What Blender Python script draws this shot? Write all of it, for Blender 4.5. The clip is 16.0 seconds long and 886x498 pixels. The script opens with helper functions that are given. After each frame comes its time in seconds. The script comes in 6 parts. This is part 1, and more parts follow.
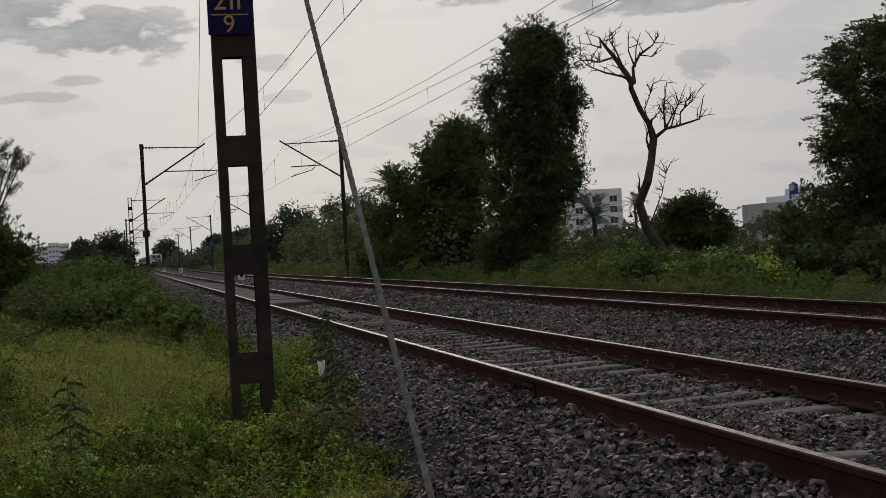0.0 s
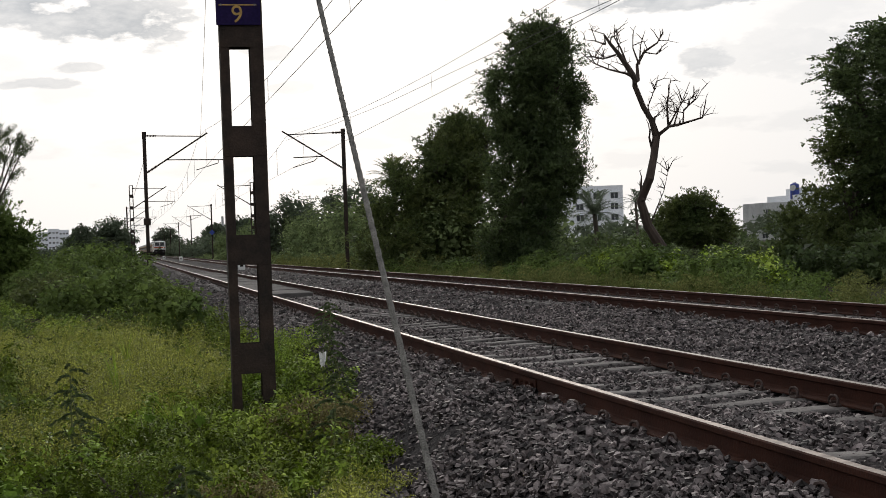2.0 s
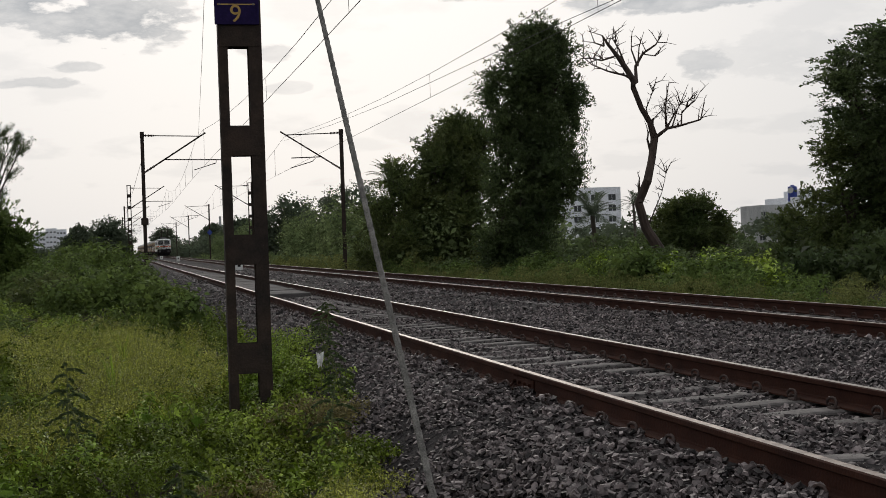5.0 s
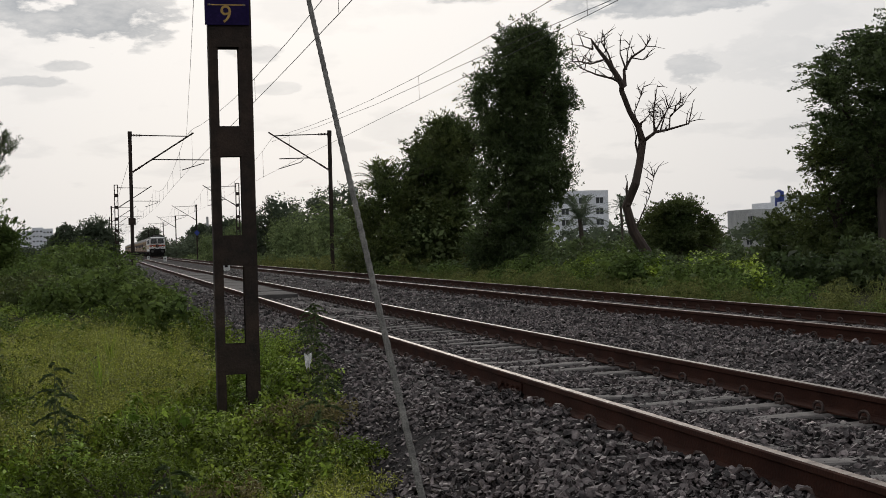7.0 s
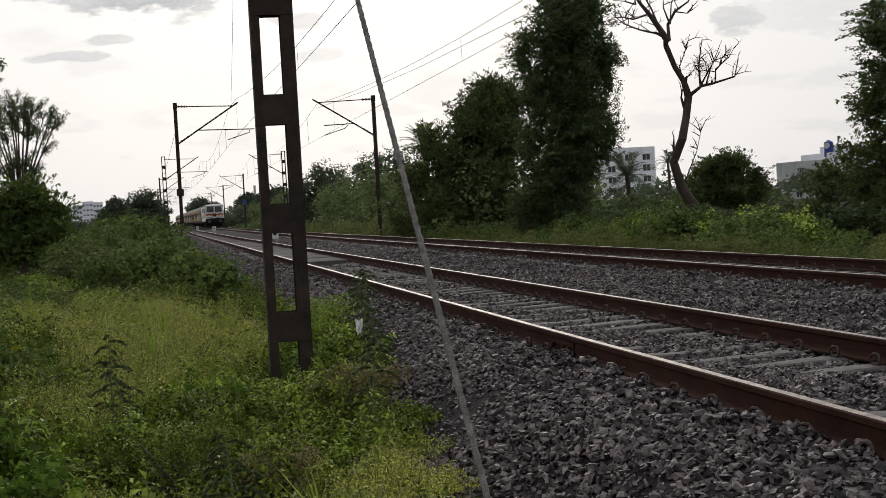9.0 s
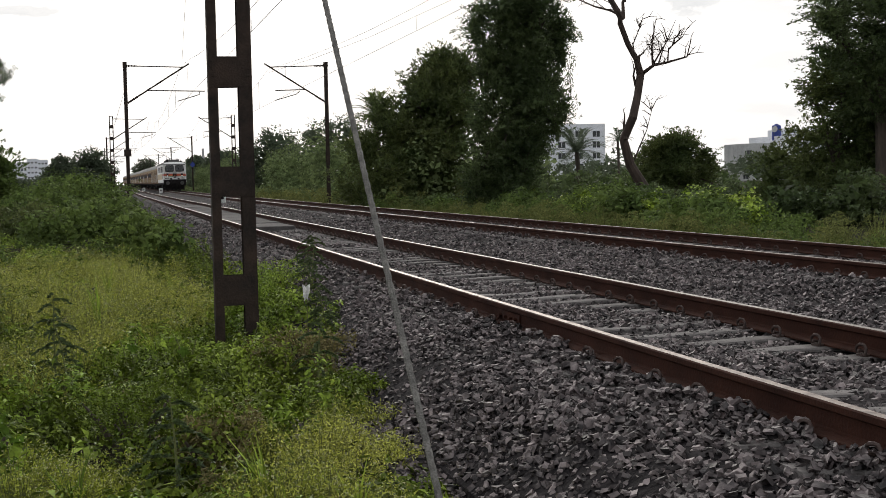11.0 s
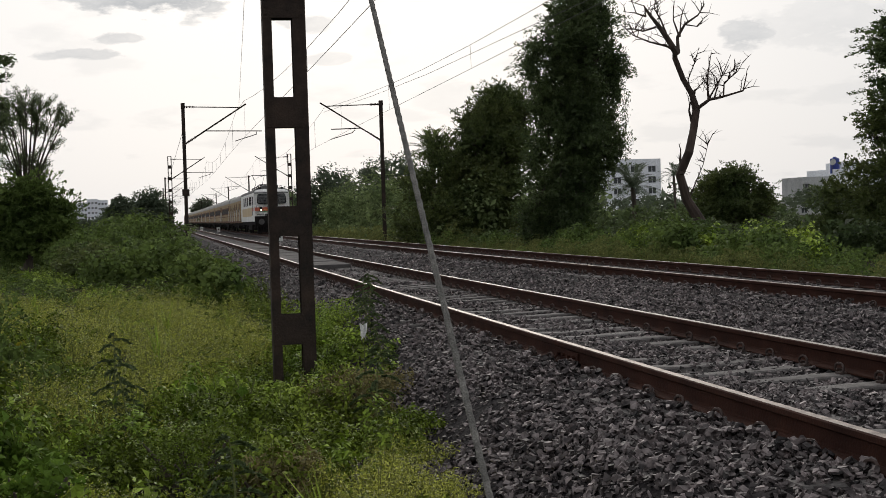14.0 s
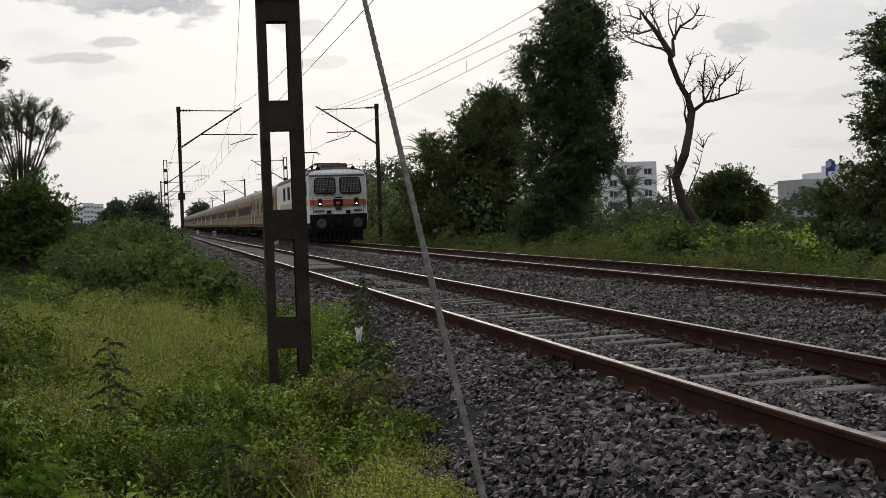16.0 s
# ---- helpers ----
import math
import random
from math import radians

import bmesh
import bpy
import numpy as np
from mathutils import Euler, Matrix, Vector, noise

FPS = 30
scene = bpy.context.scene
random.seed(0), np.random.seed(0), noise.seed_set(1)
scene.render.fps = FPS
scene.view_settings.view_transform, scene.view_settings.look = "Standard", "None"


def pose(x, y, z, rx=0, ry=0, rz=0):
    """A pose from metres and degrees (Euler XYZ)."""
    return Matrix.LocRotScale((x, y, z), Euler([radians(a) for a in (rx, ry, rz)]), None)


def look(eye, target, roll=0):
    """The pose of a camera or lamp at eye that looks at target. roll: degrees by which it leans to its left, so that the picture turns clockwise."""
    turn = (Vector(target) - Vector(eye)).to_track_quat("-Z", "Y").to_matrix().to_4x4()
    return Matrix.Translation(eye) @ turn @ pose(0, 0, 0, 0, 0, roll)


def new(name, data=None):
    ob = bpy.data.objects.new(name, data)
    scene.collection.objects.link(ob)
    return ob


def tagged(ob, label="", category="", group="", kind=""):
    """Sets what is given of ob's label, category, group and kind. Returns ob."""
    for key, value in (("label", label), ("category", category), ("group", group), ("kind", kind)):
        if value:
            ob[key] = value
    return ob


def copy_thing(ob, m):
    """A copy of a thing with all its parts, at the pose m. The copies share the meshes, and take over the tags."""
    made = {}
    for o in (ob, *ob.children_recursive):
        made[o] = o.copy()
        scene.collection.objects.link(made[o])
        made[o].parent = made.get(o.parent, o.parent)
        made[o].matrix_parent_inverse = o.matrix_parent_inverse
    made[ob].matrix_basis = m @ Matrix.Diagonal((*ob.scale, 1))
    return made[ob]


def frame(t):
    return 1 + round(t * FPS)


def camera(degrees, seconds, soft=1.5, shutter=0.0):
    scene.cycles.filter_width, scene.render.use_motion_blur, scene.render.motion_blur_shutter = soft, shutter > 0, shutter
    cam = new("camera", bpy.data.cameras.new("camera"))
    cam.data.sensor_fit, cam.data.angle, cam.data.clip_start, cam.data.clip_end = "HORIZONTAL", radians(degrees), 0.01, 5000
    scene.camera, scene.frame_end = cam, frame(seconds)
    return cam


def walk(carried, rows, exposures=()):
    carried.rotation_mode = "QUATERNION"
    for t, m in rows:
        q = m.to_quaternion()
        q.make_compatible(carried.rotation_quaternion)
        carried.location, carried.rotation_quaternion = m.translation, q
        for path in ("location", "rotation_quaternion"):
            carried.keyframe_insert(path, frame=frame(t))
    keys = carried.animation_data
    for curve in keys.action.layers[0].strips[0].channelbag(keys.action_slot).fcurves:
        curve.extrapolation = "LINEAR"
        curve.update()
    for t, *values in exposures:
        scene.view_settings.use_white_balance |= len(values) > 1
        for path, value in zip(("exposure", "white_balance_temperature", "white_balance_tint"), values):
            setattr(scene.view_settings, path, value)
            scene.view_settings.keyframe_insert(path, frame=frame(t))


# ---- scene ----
cam = camera(36.4, 16.0, soft=0.65)
# seconds, x, y, z in metres, then the turn in degrees; rail tops lie at z = 0, tracks run along y
PATH = [
    (0.0, 0.078, -0.022, 1.0987, 90.037, 3.234, -12.967),
    (0.5, 0.063, -0.033, 1.0967, 90.031, 2.643, -12.908),
    (1.0, 0.053, -0.028, 1.0997, 89.790, 2.434, -12.942),
    (1.5, 0.056, -0.012, 1.1057, 89.724, 2.118, -13.044),
    (2.0, 0.036, -0.047, 1.1037, 89.765, 2.145, -12.972),
    (2.5, 0.050, -0.015, 1.1017, 89.769, 2.160, -12.972),
    (3.0, 0.041, -0.017, 1.0977, 89.811, 2.143, -12.810),
    (3.5, 0.043, -0.006, 1.0997, 89.765, 2.102, -12.897),
    (4.0, 0.045, -0.024, 1.0967, 89.782, 2.092, -12.894),
    (6.5, 0.020, -0.023, 1.1047, 89.864, 1.506, -13.509),
    (7.0, 0.019, -0.036, 1.1007, 89.876, 1.509, -13.611),
    (7.5, 0.013, -0.019, 1.0957, 89.612, 1.950, -13.602),
    (8.0, 0.016, -0.015, 1.1017, 88.426, 3.066, -12.993),
    (8.5, 0.022, 0.019, 1.1077, 88.295, 3.277, -12.071),
    (8.7, 0.022, 0.000, 1.1047, 88.410, 3.300, -11.560),
    (10.8, 0.000, -0.010, 1.0997, 87.100, 1.300, -13.440),
    (11.0, -0.003, -0.016, 1.0917, 87.027, 1.257, -13.781),
    (11.5, -0.017, -0.002, 1.1087, 87.584, 1.559, -13.435),
    (12.0, -0.024, -0.020, 1.1027, 87.854, 1.762, -12.641),
    (12.5, -0.027, -0.025, 1.1027, 87.868, 1.698, -11.967),
    (13.0, -0.018, -0.015, 1.1017, 88.025, 1.794, -11.469),
    (13.5, -0.018, -0.023, 1.1037, 88.194, 1.737, -11.364),
    (14.0, -0.011, -0.004, 1.1047, 88.648, 1.784, -11.430),
    (14.5, -0.008, -0.011, 1.1047, 88.869, 1.805, -11.391),
    (15.0, -0.015, -0.024, 1.1047, 88.816, 1.768, -11.534),
    (15.5, -0.003, -0.006, 1.1027, 88.780, 1.849, -11.599),
    (16.0, -0.000, -0.000, 1.1047, 88.775, 1.900, -11.596),
]
walk(cam, [(t, pose(x, y, z, a, b, c)) for t, x, y, z, a, b, c in PATH],
     exposures=[(0.0, -0.67), (0.4, -0.66), (1.0, -0.62), (1.3, -0.35), (1.6, 0.04), (2.1, 0.1), (2.6, -0.06), (3.2, -0.12), (4.2, -0.1), (6.4, -0.22), (7.4, -0.16), (8.2, -0.08), (8.6, -0.06), (10.9, 0.28), (11.1, 0.32), (11.6, 0.54), (12.4, 0.14), (13.4, 0.02), (14.2, -0.05), (15.0, -0.09), (16.0, -0.12)])

# ---- light ----
SUN_AZ, SUN_EL = 8.0, 24.0
sun_dir = Vector((math.sin(radians(SUN_AZ)) * math.cos(radians(SUN_EL)), math.cos(radians(SUN_AZ)) * math.cos(radians(SUN_EL)), math.sin(radians(SUN_EL))))


CLOUDS = [
    (-4.03, 10.55, 1.80, 1.08, 1.0), (-0.51, 9.57, 3.00, 0.96, 1.0), (-1.97, 7.75, 1.01, 0.24, 0.6), (-3.34, 7.08, 1.80, 0.26, 0.6),
    (14.43, 10.6, 2.16, 0.43, 0.7), (22.96, 10.0, 4.09, 0.67, 0.9), (24.21, 7.13, 1.08, 0.58, 0.6), (5.80, 8.29, 1.08, 0.38, 0.5),
    (6.67, 6.80, 0.96, 0.22, 0.4), (12.07, 5.03, 1.44, 0.87, 0.2), (28.33, 7.29, 3.61, 0.96, 0.25),
]


def make_world():
    w = bpy.data.worlds.new("overcast_sky")
    w.use_nodes = True
    n, l = w.node_tree.nodes, w.node_tree.links
    n.clear()
    out, bg = n.new("ShaderNodeOutputWorld"), n.new("ShaderNodeBackground")
    sky = n.new("ShaderNodeTexSky")
    sky.sky_type, sky.sun_disc = "NISHITA", False
    sky.sun_elevation, sky.sun_rotation = radians(SUN_EL), radians(SUN_AZ)
    sky.dust_density = 3.0
    geo = n.new("ShaderNodeTexCoord")
    sep = n.new("ShaderNodeSeparateXYZ")
    l.new(geo.outputs["Generated"], sep.inputs[0])

    def math_node(op, a, b):
        m = n.new("ShaderNodeMath")
        m.operation = op
        for k, v in enumerate((a, b)):
            if isinstance(v, (int, float)):
                m.inputs[k].default_value = v
            else:
                l.new(v, m.inputs[k])
        return m.outputs[0]

    # cloud layer seen in perspective: the direction divided by its height
    hz = math_node("ADD", math_node("MAXIMUM", sep.outputs[2], 0.0), 0.22)
    comb = n.new("ShaderNodeCombineXYZ")
    l.new(math_node("DIVIDE", sep.outputs[0], hz), comb.inputs[0])
    l.new(math_node("DIVIDE", sep.outputs[1], hz), comb.inputs[1])
    cl = n.new("ShaderNodeTexNoise")
    cl.inputs["Scale"].default_value, cl.inputs["Detail"].default_value, cl.inputs["Roughness"].default_value = 3.3, 9.0, 0.54
    mp = n.new("ShaderNodeMapping")
    mp.inputs["Location"].default_value = (3.1, 1.7, 0.0)
    l.new(comb.outputs[0], mp.inputs[0])
    l.new(mp.outputs[0], cl.inputs["Vector"])
    ramp = n.new("ShaderNodeValToRGB")
    ramp.color_ramp.elements[0].position, ramp.color_ramp.elements[0].color = 0.555, (0, 0, 0, 1)
    ramp.color_ramp.elements[1].position, ramp.color_ramp.elements[1].color = 0.635, (1, 1, 1, 1)
    l.new(cl.outputs["Fac"], ramp.inputs[0])
    # glow of the hidden sun through thin cloud
    dot = n.new("ShaderNodeVectorMath")
    dot.operation = "DOT_PRODUCT"
    l.new(geo.outputs["Generated"], dot.inputs[0])
    dot.inputs[1].default_value = sun_dir
    glow = math_node("POWER", math_node("MAXIMUM", dot.outputs["Value"], 0.0), 6.0)
    veil = n.new("ShaderNodeMix")
    veil.data_type = "RGBA"
    veil.inputs[6].default_value, veil.inputs[7].default_value = (0.55, 0.56, 0.58, 1), (1.09, 1.06, 1.035, 1)
    l.new(glow, veil.inputs[0])
    dark = n.new("ShaderNodeMix")
    dark.data_type = "RGBA"
    # heavier single clouds: bearing, height, half width, half depth in degrees, weight
    rag = n.new("ShaderNodeTexNoise")
    rag.inputs["Scale"].default_value, rag.inputs["Detail"].default_value, rag.inputs["Roughness"].default_value = 22.0, 8.0, 0.62
    squash = n.new("ShaderNodeMapping")
    squash.inputs["Scale"].default_value = (1.0, 1.0, 2.6)
    l.new(geo.outputs["Generated"], squash.inputs[0])
    l.new(squash.outputs[0], rag.inputs["Vector"])
    wisp = n.new("ShaderNodeTexNoise")
    wisp.inputs["Scale"].default_value, wisp.inputs["Detail"].default_value = 75.0, 6.0
    l.new(squash.outputs[0], wisp.inputs["Vector"])
    torn = math_node("ADD", math_node("SUBTRACT", rag.outputs["Fac"], 0.5), math_node("MULTIPLY", math_node("SUBTRACT", wisp.outputs["Fac"], 0.5), 0.3))
    bearing = math_node("ARCTAN2", sep.outputs[0], sep.outputs[1])
    height = math_node("ARCSINE", sep.outputs[2], 0.0)
    heavy = math_node("MULTIPLY", ramp.outputs[0], 0.16)
    for az, el, wide, deep, weight in CLOUDS:
        u = math_node("DIVIDE", math_node("SUBTRACT", bearing, radians(az)), radians(wide))
        v = math_node("DIVIDE", math_node("SUBTRACT", height, radians(el)), radians(deep))
        far = math_node("ADD", math_node("ADD", math_node("MULTIPLY", u, u), math_node("MULTIPLY", v, v)), math_node("MULTIPLY", torn, 5.5))
        puff = math_node("MINIMUM", math_node("MAXIMUM", math_node("MULTIPLY", math_node("SUBTRACT", 1.4, far), 1.5), 0.0), 1.0)
        heavy = math_node("MAXIMUM", heavy, math_node("MULTIPLY", math_node("MULTIPLY", puff, math_node("ADD", 0.82, math_node("MULTIPLY", torn, 1.6))), weight))
    l.new(heavy, dark.inputs[0])
    l.new(veil.outputs[2], dark.inputs[6])
    dark.inputs[7].default_value = (0.38, 0.42, 0.47, 1)
    add = n.new("ShaderNodeMix")
    add.data_type, add.blend_type = "RGBA", "ADD"
    add.inputs[0].default_value = 0.004
    l.new(dark.outputs[2], add.inputs[6])
    l.new(sky.outputs[0], add.inputs[7])
    l.new(add.outputs[2], bg.inputs[0])
    bg.inputs[1].default_value = 1.0
    l.new(bg.outputs[0], out.inputs[0])
    scene.world = w


make_world()
sun = new("sun", bpy.data.lights.new("sun", "SUN"))
sun.data.energy, sun.data.angle, sun.data.color = 0.8, radians(25), (1.0, 0.95, 0.88)
sun.matrix_world = look(sun_dir * 50, (0, 0, 0))


# ---- materials ----
def mat(name, c1, c2, scale=4.0, rough=0.8, bump=0.3, metal=0.0, island=0.0, obj=0.0, translucent=0.0, fine=40.0, gloss=0.5, stretch=(1, 1, 1)):
    """Two-scale surface: broad noise between two colours, fine grain, bump; island and obj vary the value piece by piece."""
    m = bpy.data.materials.new(name)
    m.use_nodes = True
    n, l = m.node_tree.nodes, m.node_tree.links
    b = n["Principled BSDF"]
    b.inputs["Metallic"].default_value = metal
    b.inputs["Specular IOR Level"].default_value = gloss
    tc = n.new("ShaderNodeTexCoord")
    mp = n.new("ShaderNodeMapping")
    mp.inputs["Scale"].default_value = stretch
    l.new(tc.outputs["Object"], mp.inputs[0])
    a = n.new("ShaderNodeTexNoise")
    a.inputs["Scale"].default_value, a.inputs["Detail"].default_value = scale, 6.0
    g = n.new("ShaderNodeTexNoise")
    g.inputs["Scale"].default_value, g.inputs["Detail"].default_value = fine, 4.0
    l.new(mp.outputs[0], a.inputs["Vector"])
    l.new(mp.outputs[0], g.inputs["Vector"])
    mix = n.new("ShaderNodeMix")
    mix.data_type = "RGBA"
    mix.inputs[6].default_value, mix.inputs[7].default_value = (*c1, 1), (*c2, 1)
    r = n.new("ShaderNodeMapRange")
    r.inputs[1].default_value, r.inputs[2].default_value = 0.32, 0.68
    l.new(a.outputs["Fac"], r.inputs[0])
    l.new(r.outputs[0], mix.inputs[0])
    hsv = n.new("ShaderNodeHueSaturation")
    l.new(mix.outputs[2], hsv.inputs["Color"])
    val = n.new("ShaderNodeMapRange")
    val.inputs[1].default_value, val.inputs[2].default_value, val.inputs[3].default_value, val.inputs[4].default_value = 0.25, 0.75, 0.75, 1.25
    l.new(g.outputs["Fac"], val.inputs[0])
    last = val.outputs[0]
    for amount, node, sock in ((island, "ShaderNodeNewGeometry", "Random Per Island"), (obj, "ShaderNodeObjectInfo", "Random")):
        if amount:
            src = n.new(node)
            rr = n.new("ShaderNodeMapRange")
            rr.inputs[3].default_value, rr.inputs[4].default_value = 1 - amount, 1 + amount
            l.new(src.outputs[sock], rr.inputs[0])
            mul = n.new("ShaderNodeMath")
            mul.operation = "MULTIPLY"
            l.new(last, mul.inputs[0])
            l.new(rr.outputs[0], mul.inputs[1])
            last = mul.outputs[0]
    l.new(last, hsv.inputs["Value"])
    l.new(hsv.outputs[0], b.inputs["Base Color"])
    rg = n.new("ShaderNodeMapRange")
    rg.inputs[3].default_value, rg.inputs[4].default_value = max(0.03, rough - 0.12), min(1, rough + 0.12)
    l.new(g.outputs["Fac"], rg.inputs[0])
    l.new(rg.outputs[0], b.inputs["Roughness"])
    if bump:
        bp = n.new("ShaderNodeBump")
        bp.inputs["Strength"].default_value, bp.inputs["Distance"].default_value = bump, 0.02
        l.new(g.outputs["Fac"], bp.inputs["Height"])
        l.new(bp.outputs[0], b.inputs["Normal"])
    if translucent:
        tr = n.new("ShaderNodeBsdfTranslucent")
        l.new(hsv.outputs[0], tr.inputs[0])
        mx = n.new("ShaderNodeMixShader")
        mx.inputs[0].default_value = translucent
        l.new(b.outputs[0], mx.inputs[1])
        l.new(tr.outputs[0], mx.inputs[2])
        l.new(mx.outputs[0], n["Material Output"].inputs[0])
    return m


def glow_mat(name, color, strength):
    m = bpy.data.materials.new(name)
    m.use_nodes = True
    b = m.node_tree.nodes["Principled BSDF"]
    b.inputs["Emission Color"].default_value, b.inputs["Emission Strength"].default_value = (*color, 1), strength
    return m


# soil colour lowered to deepen the shaded gaps under the weeds
M_SOIL = mat("soil", (0.020, 0.018, 0.010), (0.028, 0.032, 0.011), 0.6, 0.95, 0.5, fine=9, gloss=0.04)
# near-black bed: shade between the stones is put into its colour
M_BED = mat("ballast_bed_shaded", (0.006, 0.005, 0.006), (0.022, 0.019, 0.02), 3.0, 0.95, 1.0, fine=22, gloss=0.1)
M_STONE = mat("ballast_stone", (0.020, 0.0165, 0.0172), (0.205, 0.172, 0.167), 9.0, 0.6, 0.25, island=0.85, fine=60, gloss=0.3)
M_RUST = mat("rail_rust", (0.029, 0.011, 0.0075), (0.054, 0.021, 0.0135), 3.0, 0.85, 0.25, fine=50, gloss=0.12)
M_RUNNING = mat("worn_rail_top", (0.17, 0.15, 0.135), (0.27, 0.24, 0.215), 5.0, 0.48, 0.05, metal=1.0, fine=90)
M_DULL_TOP = mat("dull_rail_top", (0.13, 0.10, 0.085), (0.34, 0.285, 0.245), 14.0, 0.48, 0.2, metal=0.75, fine=70)
M_CLIP = mat("clip_steel", (0.034, 0.02, 0.016), (0.062, 0.036, 0.028), 20.0, 0.7, 0.2, fine=120)
M_SLEEPER = mat("sleeper_concrete", (0.12, 0.11, 0.105), (0.225, 0.21, 0.20), 5.0, 0.9, 0.4, obj=0.2, fine=60, gloss=0.15)
M_SLAB = mat("slab_concrete", (0.085, 0.08, 0.077), (0.14, 0.132, 0.128), 1.5, 0.95, 0.4, obj=0.15, fine=40, gloss=0.08)
M_MAST = mat("mast_dark_steel", (0.024, 0.020, 0.018), (0.055, 0.038, 0.03), 5.0, 0.8, 0.25, fine=45, gloss=0.15)
M_GALV = mat("mast_grey_steel", (0.06, 0.055, 0.052), (0.10, 0.09, 0.085), 1.2, 0.65, 0.15, fine=30)
M_WIRE = mat("wire_dark", (0.03, 0.03, 0.03), (0.05, 0.045, 0.04), 2.0, 0.6, 0.0)
M_GUY = mat("guy_weathered", (0.09, 0.085, 0.077), (0.21, 0.20, 0.18), 14.0, 0.85, 0.6, fine=90)
M_PLATE = mat("plate_navy", (0.014, 0.009, 0.050), (0.024, 0.014, 0.068), 6.0, 0.7, 0.1, gloss=0.08)
M_LETTER = mat("letter_ochre", (0.40, 0.24, 0.06), (0.50, 0.31, 0.09), 12.0, 0.6, 0.0)
M_WHITE = mat("white_paint", (0.62, 0.62, 0.60), (0.75, 0.75, 0.73), 3.0, 0.6, 0.1)
M_RAG = mat("plastic_rag", (0.65, 0.65, 0.65), (0.8, 0.8, 0.8), 9.0, 0.6, 0.2, translucent=0.3)
M_BARK = mat("bark", (0.045, 0.035, 0.028), (0.085, 0.065, 0.05), 5.0, 0.95, 0.8, fine=25, stretch=(1, 1, 0.25))
M_DEADWOOD = mat("dead_wood", (0.04, 0.027, 0.021), (0.08, 0.055, 0.043), 4.0, 0.9, 0.7, fine=22, stretch=(1, 1, 0.2))
M_LEAF_DARK = mat("foliage_dark", (0.055, 0.085, 0.03), (0.108, 0.142, 0.052), 0.5, 0.55, 0, island=0.5, translucent=0.42, gloss=0.45)
M_LEAF_OLIVE = mat("foliage_olive", (0.066, 0.098, 0.03), (0.12, 0.142, 0.042), 0.5, 0.6, 0, island=0.45, translucent=0.42, gloss=0.4)
M_BUSH = mat("foliage_bush", (0.078, 0.122, 0.031), (0.148, 0.20, 0.052), 0.6, 0.75, 0, island=0.5, translucent=0.35, gloss=0.2)
# light olive scrub leaves, with some haze put into the colour
M_SCRUB = mat("foliage_scrub", (0.12, 0.165, 0.068), (0.21, 0.26, 0.11), 0.4, 0.8, 0, island=0.5, translucent=0.35, gloss=0.15)
# far foliage: haze painted in as a lighter, greyer leaf colour
M_LEAF_HAZED = mat("foliage_hazed", (0.085, 0.11, 0.07), (0.13, 0.155, 0.10), 0.2, 0.8, 0, island=0.35, translucent=0.35, gloss=0.2)
M_WEED_GREEN = mat("weed_green", (0.142, 0.225, 0.025), (0.30, 0.385, 0.052), 0.8, 0.55, 0, island=0.6, translucent=0.12, gloss=0.2)
M_WEED_FINE = mat("weed_fine", (0.29, 0.325, 0.045), (0.47, 0.48, 0.10), 0.7, 0.7, 0, island=0.5, translucent=0.15, gloss=0.2)
M_WEED_DRY = mat("weed_dry", (0.14, 0.12, 0.04), (0.21, 0.18, 0.07), 1.2, 0.8, 0, island=0.4, translucent=0.2)
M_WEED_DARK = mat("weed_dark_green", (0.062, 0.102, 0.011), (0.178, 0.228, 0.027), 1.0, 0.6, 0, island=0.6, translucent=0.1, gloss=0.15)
M_BROAD = mat("weed_broad_leaf", (0.068, 0.125, 0.016), (0.145, 0.225, 0.036), 1.5, 0.7, 0, island=0.35, translucent=0.22, gloss=0.05)
M_YELLOW = mat("yellowing_leaf", (0.30, 0.28, 0.03), (0.42, 0.38, 0.06), 3.0, 0.6, 0, translucent=0.2, gloss=0.2)
M_VERGE = mat("verge_grass", (0.125, 0.145, 0.045), (0.205, 0.215, 0.072), 0.35, 0.85, 0, island=0.4, translucent=0.3, gloss=0.15)
M_FLOWER = mat("tiny_flowers", (0.42, 0.43, 0.20), (0.56, 0.56, 0.31), 3.0, 0.8, 0, island=0.3, translucent=0.3)
M_STEM = mat("weed_stem", (0.11, 0.13, 0.04), (0.17, 0.18, 0.06), 2.0, 0.8, 0, island=0.3)
M_BRICKWALL = mat("painted_plaster", (0.74, 0.76, 0.80), (0.84, 0.85, 0.88), 0.25, 0.85, 0.1, fine=3)
M_GREYWALL = mat("stained_plaster", (0.36, 0.36, 0.36), (0.52, 0.52, 0.51), 0.35, 0.9, 0.1, fine=3)
M_DARKGLASS = mat("dark_window", (0.03, 0.035, 0.04), (0.06, 0.065, 0.07), 1.0, 0.25, 0)
M_TANK = mat("blue_tank", (0.02, 0.04, 0.22), (0.03, 0.06, 0.30), 1.0, 0.5, 0)
M_LOCO_WHITE = mat("loco_white", (0.70, 0.69, 0.66), (0.84, 0.83, 0.80), 0.9, 0.45, 0.05, fine=8)
M_LOCO_CREAM = mat("loco_cream", (0.50, 0.36, 0.17), (0.60, 0.45, 0.25), 0.9, 0.45, 0.05, fine=8)
M_LOCO_RED = mat("loco_red_band", (0.50, 0.10, 0.05), (0.60, 0.14, 0.07), 1.5, 0.45, 0.0)
M_ORANGE = mat("orange_bar", (0.7, 0.25, 0.05), (0.75, 0.3, 0.06), 2.0, 0.5, 0)
